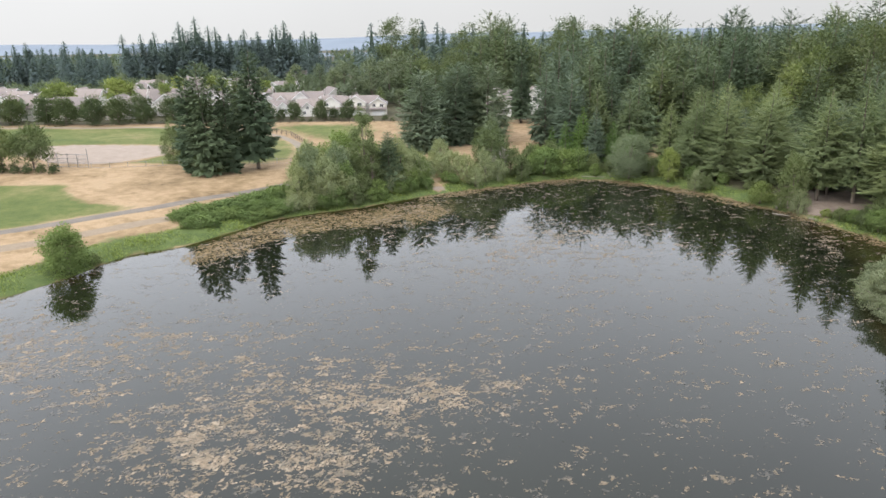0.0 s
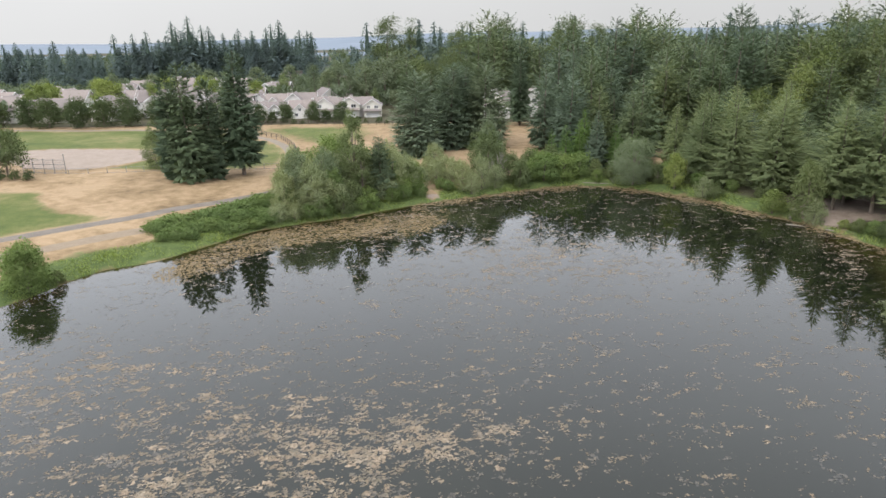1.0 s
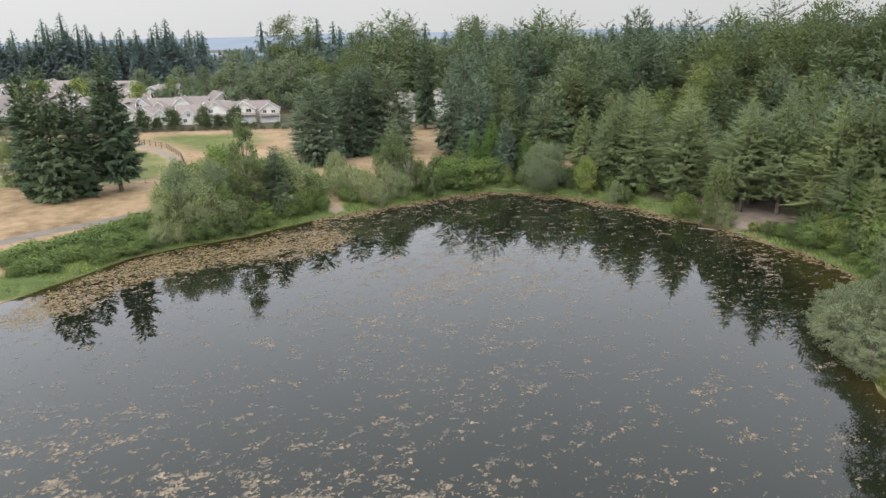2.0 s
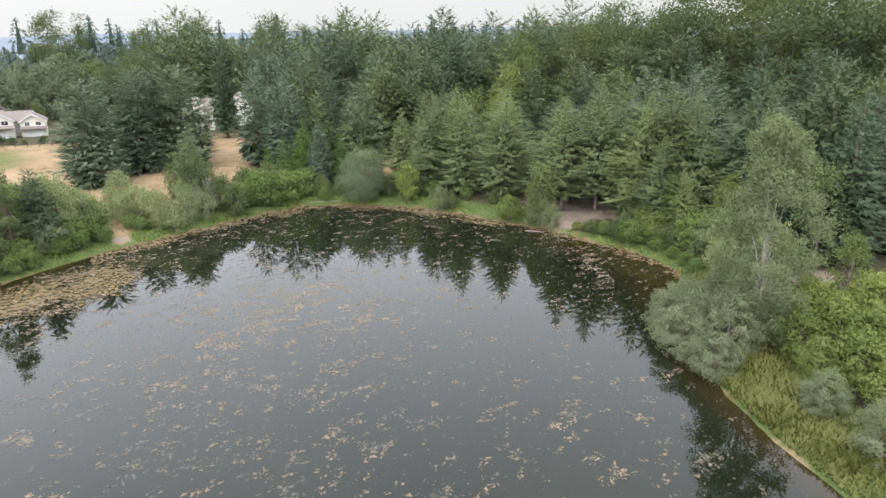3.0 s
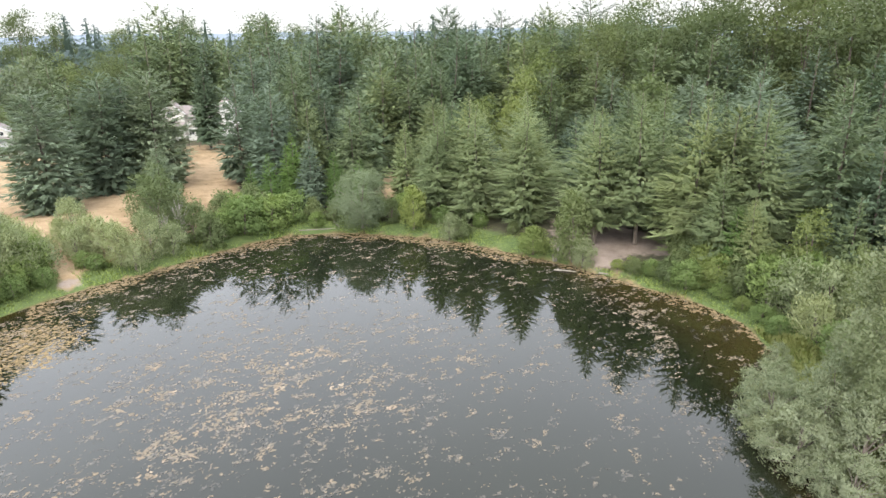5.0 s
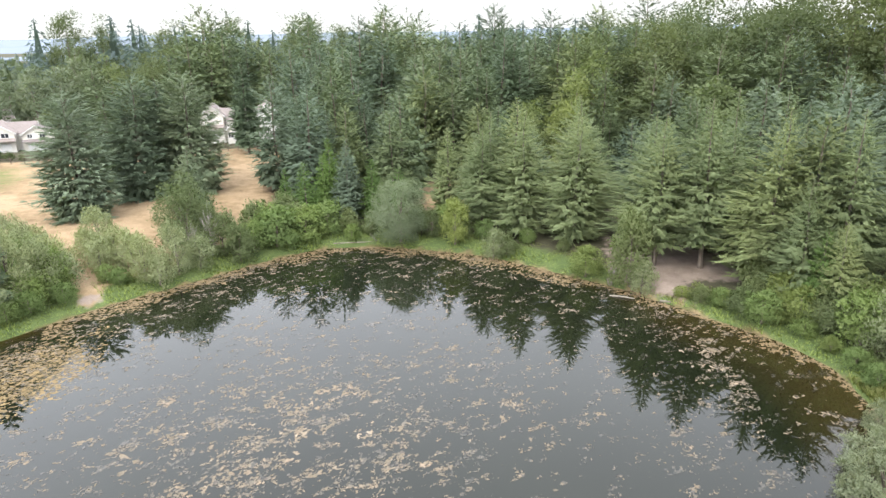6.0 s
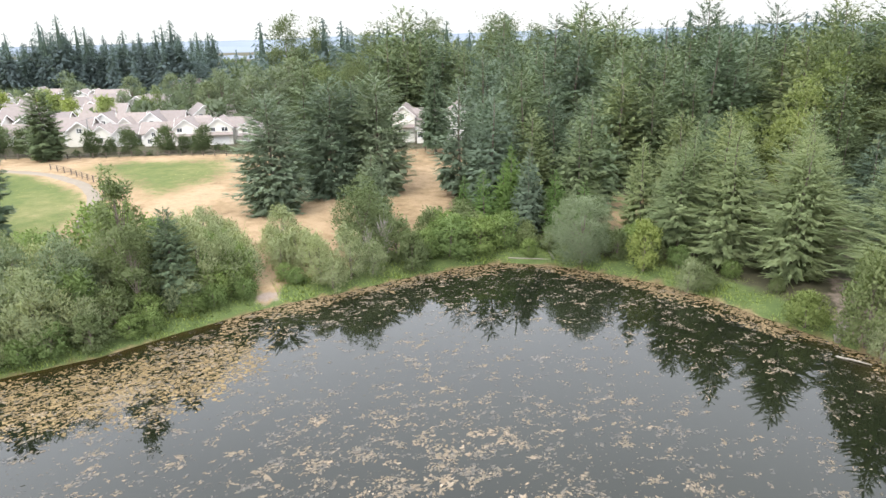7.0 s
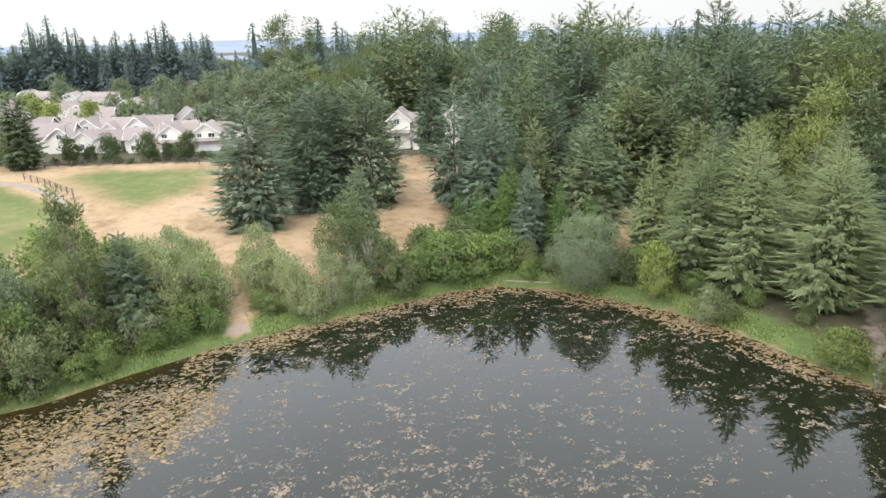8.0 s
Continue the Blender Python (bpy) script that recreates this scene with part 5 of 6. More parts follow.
        if roll < (0.03 if dist < 150 else 0.12) and d > 14:
            kind, h = ALDER[rng.choice((0, 2))] if dist < 150 else COTTON[rng.randrange(3)], h * 0.92
        elif dist < 88:
            kind = HEMS[rng.randrange(3)] if rng.random() < (0.36 if d < 26 else 0.06) else FIRS[rng.randrange(4)]
        else:
            kind = FIRS_MID[rng.randrange(5)] if dist < 150 else FIRS_BACK[rng.randrange(3)]
        if counted < 290:
            tree(kind, x, y, h, rng.uniform(1.0, 1.35))
            counted += 1
        else:
            FAR_WOODS.append(far_conifer(rng.randrange(10 ** 6), x, y, ground_z(x, y), h, h * 0.27, 220))
    # the dark row of conifers beyond the houses, with its uneven outline
    row = [(-121, 339, 31.5), (-113, 344, 27), (-128, 341, 27), (-80, 351, 29.5), (-86, 349, 26), (-102, 356, 26), (-108, 350, 24), (-141, 337, 25), (-149, 340, 24), (-156, 335, 24), (-94, 352, 25), (-135, 345, 23), (-76, 347, 24),
           (-160, 290, 21), (-196, 335, 19), (-208, 342, 21), (-216, 345, 20), (-222, 338, 18), (-178, 340, 17), (-184, 346, 19), (-170, 330, 16), (-70, 372, 25)]
    for n, (x, y, h) in enumerate(row):
        for q in range(6):
            k = 1.0 if q == 0 else rng.uniform(0.72, 0.96)
            FAR_WOODS.append(far_conifer(5000 + 6 * n + q, x + q * rng.uniform(-3, 3), y + q * rng.uniform(0, 4), ground_z(x, y), h * k * 1.1, h * 0.26, 480))
    for n in range(75):
        x, y = rng.uniform(-158, -72), rng.uniform(338, 400)
        h = rng.uniform(17, 24)
        FAR_WOODS.append(far_conifer(7000 + n, x, y, ground_z(x, y), h, h * 0.27, 240))
    for n in range(420):
        x, y = rng.uniform(-420, -60), rng.uniform(335, 720)
        h = rng.uniform(8, 14) * (0.75 if math.atan2(x, y) > -0.25 else 1)
        FAR_WOODS.append(far_conifer(7200 + n, x, y, ground_z(x, y), h, h * 0.32, 90))
    # low wood west of the row and the woods to the skyline
    for n in range(1150):
        az = radians(rng.uniform(-42, 66))
        dist = 290 + 560 * rng.random()
        x, y = dist * math.sin(az), dist * math.cos(az)
        if x < -45 - 0.1 * (y - 300):
            if y < 330:
                continue
            h = rng.uniform(9, 16) * (1 if y < 500 else 1.1)
        elif -14.5 < math.degrees(math.atan2(x, y)) < -8.5:
            h = rng.uniform(7, 12)
        elif x < 0:
            h = rng.uniform(14, 22)
        else:
            h = rng.triangular(12, 29, 19) if dist < 520 else rng.triangular(13, 25, 18)
        if n % 3 == 0:
            FAR_LEAVES.append(far_broadleaf(n, x, y, ground_z(x, y), h * 0.95, h * 0.3))
        else:
            FAR_WOODS.append(far_conifer(n, x, y, ground_z(x, y), h, h * rng.uniform(0.22, 0.3), 130 if dist < 450 else 75))
    for n in range(250):
        x, y = rng.uniform(-195, -15), rng.uniform(192, 335)
        if (y < 222 and x > -68) or any((x - a) ** 2 + (y - b) ** 2 < 60 for a, b in HOUSE_SPOTS):
            continue
        FAR_LEAVES.append(far_broadleaf(9000 + n, x, y, ground_z(x, y), rng.uniform(3.0, 5.8) if x < -55 else rng.uniform(5, 9.5), rng.uniform(2.2, 4.2)))
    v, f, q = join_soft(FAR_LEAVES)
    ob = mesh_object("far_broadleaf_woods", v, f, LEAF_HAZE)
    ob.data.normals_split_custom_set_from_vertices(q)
    tagged(ob, "green broadleaf trees in the far woods, greyed with painted haze", "woods", kind="stuff")
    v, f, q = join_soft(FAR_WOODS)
    # needles coloured with the haze already in them
    ob = mesh_object("far_woods", v, f, FIR_HAZED)
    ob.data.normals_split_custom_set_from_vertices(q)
    tagged(ob, "dark conifer woods reaching to the skyline, haze painted into their colour", "woods", kind="stuff")


plant_all()


def blades(name, count, place, size, material, label):
    """Grass or sedge as upright tapered blades in tufts; place(rng, n) gives x, y and a height factor."""
    rng = np.random.default_rng(len(name))
    x, y, k = place(rng, count)
    d = signed(SHORE, x, y)
    z = height_from(d)
    n = len(x)
    a = rng.uniform(0, 6.28, n)
    way = unit(np.stack([np.cos(a) * 0.45, np.sin(a) * 0.45, np.ones(n)], -1))
    side = unit(np.stack([-np.sin(a), np.cos(a), rng.normal(0, 0.2, n)], -1))
    ln = size * k * rng.uniform(0.6, 1.4, n)
    v, f = sprays(np.stack([x, y, z - 0.04], -1), way, side, ln, ln * 0.14 + 0.03, ln * 0.25)
    v, f, q = soften(v, f, unit(np.stack([np.cos(a) * 0.3, np.sin(a) * 0.3, np.ones(n)], -1)), 0.6)
    ob = mesh_object(name, v, f, material)
    ob.data.normals_split_custom_set_from_vertices(q)
    return tagged(ob, label, "grass", kind="stuff")


def along_shore(lo, hi, y_min):
    def place(rng, n):
        x, y = rng.uniform(-66, 66, n * 14), rng.uniform(y_min, 130, n * 14)
        d = signed(SHORE, x, y)
        ok = (d > lo) & (d < hi) & ~inside(BEACH, x, y) & ~inside(TRACK, x, y)
        x, y = x[ok][:n], y[ok][:n]
        return x, y, 0.7 + 0.6 * np.sin(x * 0.6) * np.cos(y * 0.7) ** 2
    return place


blades("bank_grass", 44000, along_shore(0.1, 5.5, 34), 0.42, GRASS, "lush green grass and sedge along the pond bank")


def in_box(x0, x1, y0, y1):
    def place(rng, n):
        x, y = rng.uniform(x0, x1, n), rng.uniform(y0, y1, n)
        ok = (signed(SHORE, x, y) > 4.5) & ~inside(WOOD, x, y) & ~inside(LAWN_PARK, x, y) & (rng.random(n) < 0.35 + 0.5 * np.sin(x * 0.35) * np.sin(y * 0.3))
        return x[ok], y[ok], np.full(ok.sum(), 1.0)
    return place


def near_bank(rng, n):
    x, y = rng.uniform(34, 56, n * 5), rng.uniform(30, 76, n * 5)
    d = signed(SHORE, x, y)
    ok = (d > 0.3) & (d < 6.5)
    x, y = x[ok][:n], y[ok][:n]
    return x, y, 0.6 + 0.7 * np.abs(np.sin(x * 0.8 + 1.0) * np.cos(y * 0.6))


blades("tall_grass", 30000, near_bank, 0.8, GRASS_TALL, "tall yellow-green grass on the near pond bank")

blades("dry_tufts", 15000, in_box(-66, 24, 74, 180), 0.13, STRAW, "dry straw-coloured grass tufts on the open ground")

# ---- floating weed on the pond ----


def blob(x, y, cx, cy, rx, ry, turn=0.0):
    c, s = math.cos(turn), math.sin(turn)
    u, v = (x - cx) * c + (y - cy) * s, -(x - cx) * s + (y - cy) * c
    return np.exp(-((u / rx) ** 2 + (v / ry) ** 2))


def weed_share(x, y, d):
    """How much of the water is covered, by place."""
    n1 = 0.5 + 0.5 * np.sin(x * 0.31 + 2.0 * np.sin(y * 0.19)) * np.sin(y * 0.37 + 1.5 * np.sin(x * 0.23))
    n2 = 0.5 + 0.5 * np.sin(x * 0.9 + 1.3 * np.sin(y * 0.7)) * np.sin(y * 1.1 + x * 0.3)
    s = 0.055 + 0.17 * n1 * n2
    s += 1.1 * blob(x, y, -3, 43, 9, 3.6) * (0.4 + 0.6 * n2) + 0.85 * blob(x, y, -13, 35.5, 9, 6) * (0.4 + 0.7 * n1) + 0.32 * blob(x, y, -22, 45, 15, 8)
    s += 0.16 * blob(x, y, 3, 54, 9, 6) * n2 + 0.34 * blob(x, y, 14, 82, 19, 21) * (0.35 + n1)
    s += 0.4 * blob(x, y, -37, 52, 7, 6) + 0.3 * blob(x, y, -24, 53, 15, 6) * (0.4 + 0.7 * n2)
    west = (d < 0) * np.exp(-((-d - 7) / 5) ** 2) * np.clip((2 - x) / 4, 0, 1) * np.clip((x + 34) / 6, 0, 1)
    s += 0.5 * west * (0.35 + 0.65 * n1)
    north = np.exp(-((-d) / 9) ** 2) * np.clip((y - 70) / 12, 0, 1) * np.clip((x - 2) / 8, 0, 1)
    s += 0.26 * north * (0.4 + 0.9 * n2)
    s += 0.5 * blob(x, y, 49.5, 80, 9, 1.5, radians(62)) + 0.25 * blob(x, y, 46, 72.5, 3, 1.5, 0.4)
    return np.clip(s, 0, 0.9)


def pads(name, x, y, size, tone, material, label, seed, lean=0.0, k=5):
    """Ragged flat pieces with k corners, a little raised in the middle."""
    rng = np.random.default_rng(seed)
    n = len(x)
    a0 = rng.uniform(0, 6.28, n)
    ang = a0[:, None] + np.arange(k) * (2 * math.pi / k) + rng.normal(0, 0.22, (n, k))
    rad = size[:, None] * rng.uniform(0.25, 1.5, (n, k))
    stretch = rng.uniform(0.22, 0.75, n)[:, None]
    turn = rng.normal(lean, 0.7, n)[:, None]
    u, v = np.cos(ang) * rad, np.sin(ang) * rad * stretch
    px = x[:, None] + u * np.cos(turn) - v * np.sin(turn)
    py = y[:, None] + u * np.sin(turn) + v * np.cos(turn)
    z = rng.uniform(0.012, 0.016, n)
    rim = np.stack([px, py, np.repeat(z[:, None] - 0.012, k, 1)], -1)
    top = np.stack([x, y, z + 0.01], -1)[:, None]
    verts = np.concatenate([top, rim], 1)
    i = np.arange(n)[:, None] * (k + 1)
    tri = np.stack([np.repeat(i, k, 1), i + 1 + np.arange(k), i + 1 + (np.arange(k) + 1) % k], -1).reshape(-1, 3)
    ob = mesh_object(name, verts.reshape(-1, 3), tri, material)
    at = ob.data.attributes.new("tone", "FLOAT", "POINT")
    at.data.foreach_set("value", np.repeat(tone, k + 1).astype(np.float32))
    return tagged(ob, label, "pond weed", kind="stuff")


def shreds(name, x, y, length, width, tone, material, label, seed, lean):
    """Thin ragged shreds of weed, each a bent strip of two triangles lying on the water."""
    rng = np.random.default_rng(seed)
    n = len(x)
    a = lean + rng.normal(0, 0.8, n)
    bend = rng.normal(0, 0.5, n)
    c, s2 = np.cos(a), np.sin(a)
    corners = []
    for u, v in ((-1.0, rng.uniform(-0.6, 0.2, n)), (rng.uniform(-0.5, 0.1, n), -1.0), (1.0, rng.uniform(-0.2, 0.8, n)), (rng.uniform(-0.2, 0.6, n), 1.0)):
        p = u * length
        q = v * width + bend * width * (np.asarray(u) ** 2)
        corners.append(np.stack([x + p * c - q * s2, y + p * s2 + q * c], -1))
    xy = np.stack(corners, 1)
    z = np.repeat(rng.uniform(0.003, 0.008, n)[:, None], 4, 1) + rng.uniform(-0.001, 0.005, (n, 4))
    verts = np.concatenate([xy, z[..., None]], -1)
    i = np.arange(n)[:, None] * 4
    tri = np.concatenate([i + np.array([0, 1, 2]), i + np.array([0, 2, 3])], 0)
    ob = mesh_object(name, verts.reshape(-1, 3), tri, material)
    at = ob.data.attributes.new("tone", "FLOAT", "POINT")
    at.data.foreach_set("value", np.repeat(tone, 4).astype(np.float32))
    return tagged(ob, label, "pond weed", kind="stuff")


def make_weed():
    rng = np.random.default_rng(77)
    # tangles of shreds, the larger ones where the weed lies thick
    n = 62000
    x, y = rng.uniform(-56, 57, n), rng.uniform(-30, 121, n)
    d = signed(SHORE, x, y)
    share = weed_share(x, y, d)
    near = (y > 16)
    ok = (d < -0.2) & (rng.random(n) < share * 1.1) & (near | (rng.random(n) < 0.35))
    x, y, share = x[ok], y[ok], share[ok]
    big = 0.5 + rng.random(len(x)) ** 2.5 * (0.9 + 0.8 * share)
    count = 3 + (big ** 1.6 * rng.uniform(3, 16, len(x))).astype(int)
    lean = rng.normal(0.25, 0.5, len(x))
    tone = np.clip(rng.beta(1.1, 1.5, len(x)) * np.where(y > 55, 0.62, 0.82) + 0.45 * np.clip(share - 0.12, 0, 0.6), 0, 1)
    which = np.repeat(np.arange(len(x)), count)
    m = len(which)
    along, off = rng.normal(0, 0.30, m) * big[which], rng.normal(0, 0.12, m) * big[which]
    off = off + 0.25 * np.sin(along * 6 + which) * 0.4
    fx = x[which] + along * np.cos(lean[which]) - off * np.sin(lean[which])
    fy = y[which] + along * np.sin(lean[which]) + off * np.cos(lean[which])
    length = (0.06 + 0.15 * rng.random(m) ** 2) * (0.7 + 0.3 * big[which])
    shreds("floating_weed", fx, fy, length, length * rng.uniform(0.3, 0.75, m), np.clip(tone[which] + rng.normal(0, 0.16, m), 0, 1), M["weed"], "tan and olive tangles of floating pond weed", 78, 0.25)
    # closed rafts in the larger tangles
    raft = (big > 0.72) & (tone > 0.3) & (rng.random(len(x)) < 0.3 + 0.9 * share)
    rx, ry, rb, rt = x[raft], y[raft], big[raft], tone[raft]
    near_raft = np.repeat(np.arange(len(rx)), 1 + (rb * 2.2).astype(int))
    jx, jy = rng.normal(0, 0.34, (2, len(near_raft))) * rb[near_raft]
    size = (0.07 + 0.17 * rng.random(len(near_raft)) ** 1.8) * (0.6 + 0.5 * rb[near_raft])
    pads("weed_rafts", rx[near_raft] + jx, ry[near_raft] + 0.6 * jy, size, np.clip(rt[near_raft] + 0.12 + rng.normal(0, 0.12, len(near_raft)), 0, 1), M["weed"], "pale tan rafts of matted floating pond weed", 81, 0.25, 9)
    # single grey flecks between them
    n = 30000
    px, py = rng.uniform(-56, 57, n), rng.uniform(5, 121, n)
    ok = (signed(SHORE, px, py) < -0.5) & (rng.random(n) < 0.2 + 0.8 * np.sin(px * 0.17 + 1.3 * np.sin(py * 0.11)) ** 2)
    px, py = px[ok], py[ok]
    pads("weed_flecks", px, py, 0.05 + 0.07 * rng.random(len(px)), np.clip(rng.beta(1.6, 1.6, len(px)) * 0.72, 0, 1), M["weed"], "small grey-green flecks of floating weed", 82, 0.25)
    # the closed brown mat along the north-western shore
    n = 64000
    x, y = rng.uniform(-36, 6, n), rng.uniform(66, 112, n)
    d = signed(SHORE, x, y)
    holes = 0.5 + 0.5 * np.sin(x * 0.55 + 1.7 * np.sin(y * 0.33)) * np.sin(y * 0.6 + 1.2 * np.sin(x * 0.41))
    band = np.exp(-((-d - np.interp(x, [-30, -12, -4, 4], [4.2, 5.4, 8.6, 9.0])) / np.interp(x, [-30, -12, -4, 4], [3.4, 3.8, 3.8, 3.4])) ** 2) * np.clip((3 - x) / 5, 0, 1) * np.clip((x + 33) / 5, 0, 1)
    ok = (d < -0.8) & (rng.random(n) < np.clip(band * 2.6 * (holes + 0.25) - 0.16, 0, 1))
    pads("weed_mat", x[ok], y[ok], 0.08 + 0.20 * rng.random(ok.sum()) ** 1.5, np.clip(rng.normal(0.55, 0.2, ok.sum()), 0, 1), M["golden"], "closed golden-brown weed mat near the shore", 80)
    # brown sodden rim along the northern and eastern shore
    n = 90000
    x, y = rng.uniform(-4, 59, n), rng.uniform(62, 123, n)
    d = signed(SHORE, x, y)
    w = 3.0 + 1.6 * np.sin(x * 0.5) * np.cos(y * 0.4) + 0.7 * np.sin(x * 1.7 + y)
    w = w * np.where((x > 44) & (y < 97), 0.55, 1.0)
    ok = (d < 0.3) & (x > -4) & (rng.random(n) < np.clip(0.95 - 0.9 * (-d / np.maximum(w, 0.4)) ** 1.5, 0, 1)) & (d > -6)
    pads("sodden_weed", x[ok], y[ok], 0.12 + 0.2 * rng.random(ok.sum()), rng.random(ok.sum()), M["sodden"], "brown sodden weed along the waterline", 79)


make_weed()

# ---- houses ----


def gable_house(x, y, turn, w, depth, eaves, rise, label, wings=(), windows=(), doors=(), skirt=None, size=1.0):
    """A house with a gable to its front (local -y). wings: further gabled bodies (x, y, w, depth, eaves, rise, cross)."""
    root = empty("house", Matrix.LocRotScale((x, y, ground_z(x, y) - 0.1), Euler((0, 0, radians(turn))), (size, size, size)))
    tagged(root, label, "house", "houses by the park")
    bodies = [(0, 0, w, depth, eaves, rise, False), *wings]
    for bx, by, bw, bd, be, br, cross in bodies:
        bm = bmesh.new()
        hw, hd = bw / 2, bd / 2
        box(bm, bx - hw, by - hd, -0.3, bx + hw, by + hd, be)
        if cross:
            tops = [[(bx - hw, by - hd, be), (bx - hw, by + hd, be), (bx - hw, by, be + br)], [(bx + hw, by - hd, be), (bx + hw, by, be + br), (bx + hw, by + hd, be)]]
        else:
            tops = [[(bx - hw, by - hd, be), (bx + hw, by - hd, be), (bx, by - hd, be + br)], [(bx - hw, by + hd, be), (bx, by + hd, be + br), (bx + hw, by + hd, be)]]
        for tri in tops:
            bm.faces.new([bm.verts.new(c) for c in tri])
        part("wall", bm, M["siding"], root)
        bm = bmesh.new()
        o, t = 0.45, 0.16
        half = hd if cross else hw
        run = (hw if cross else hd) + o
        slope = br / half
        for s in (-1, 1):
            sec = [(0, be + br + t), (s * (half + o), be - slope * o + t), (s * (half + o), be - slope * o), (0, be + br)]
            loops = []
            for e in (-run, run):
                loops.append([bm.verts.new((bx + e, by + p, q) if cross else (bx + p, by + e, q)) for p, q in sec])
            for i in range(4):
                j = (i + 1) % 4
                bm.faces.new([loops[0][i], loops[0][j], loops[1][j], loops[1][i]])
            bm.faces.new(loops[0])
            bm.faces.new(loops[1][::-1])
        bmesh.ops.recalc_face_normals(bm, faces=bm.faces)
        roof = part("roof", bm, M["shingles"], root)
        for s in (-1, 1):
            for e in (-run - 0.03, run + 0.03):
                bm = bmesh.new()
                sec = [(0, be + br + t + 0.02), (s * (half + o + 0.03), be - slope * o + t + 0.02), (s * (half + o + 0.03), be - slope * o - 0.14), (0, be + br - 0.14)]
                pts = []
                for g in (0.0, -0.05 if e < 0 else 0.05):
                    pts.append([bm.verts.new((bx + e + g, by + p, q) if cross else (bx + p, by + e + g, q)) for p, q in sec])
                for i in range(4):
                    j = (i + 1) % 4
                    bm.faces.new([pts[0][i], pts[0][j], pts[1][j], pts[1][i]])
                bm.faces.new(pts[0])
                bm.faces.new(pts[1][::-1])
                bmesh.ops.recalc_face_normals(bm, faces=bm.faces)
                part("bargeboard", bm, M["trim"], roof, "white painted bargeboard")
    for wx, wy, wz, ww, wh in windows:
        bm = bmesh.new()
        f = 0.12
        for a in ((wx - ww / 2 - f, wz - wh / 2 - f, wx + ww / 2 + f, wz - wh / 2), (wx - ww / 2 - f, wz + wh / 2, wx + ww / 2 + f, wz + wh / 2 + f), (wx - ww / 2 - f, wz - wh / 2, wx - ww / 2, wz + wh / 2), (wx + ww / 2, wz - wh / 2, wx + ww / 2 + f, wz + wh / 2), (wx - 0.04, wz - wh / 2, wx + 0.04, wz + wh / 2)):
            box(bm, a[0], wy - 0.08, a[1], a[2], wy + 0.02, a[3])
        frame_ob = part("window", bm, M["trim"], root, "white framed window")
        bm = bmesh.new()
        box(bm, wx - ww / 2, wy - 0.03, wz - wh / 2, wx + ww / 2, wy + 0.01, wz + wh / 2)
        part("pane", bm, M["glass"], frame_ob)
    for wx, wy, ww, wh in doors:
        bm = bmesh.new()
        for i in range(4):
            box(bm, wx - ww / 2, wy - 0.07, 0.1 + i * wh / 4, wx + ww / 2, wy + 0.01, 0.1 + (i + 1) * wh / 4 - 0.03)
        part("garage_door", bm, M["trim"], root, "white panelled garage door")
    if skirt:
        sx, sy, sw, sd_, sz = skirt
        bm = bmesh.new()
        v = [bm.verts.new(c) for c in ((sx - sw / 2, sy - sd_, sz - 0.5), (sx + sw / 2, sy - sd_, sz - 0.5), (sx + sw / 2, sy, sz), (sx - sw / 2, sy, sz), (sx - sw / 2, sy - sd_, sz - 0.66), (sx + sw / 2, sy - sd_, sz - 0.66), (sx + sw / 2, sy, sz - 0.16), (sx - sw / 2, sy, sz - 0.16))]
        for f4 in ((0, 1, 2, 3), (7, 6, 5, 4), (0, 4, 5, 1), (1, 5, 6, 2), (2, 6, 7, 3), (3, 7, 4, 0)):
            bm.faces.new([v[i] for i in f4])
        part("porch_roof", bm, M["shingles"], root)
    return root


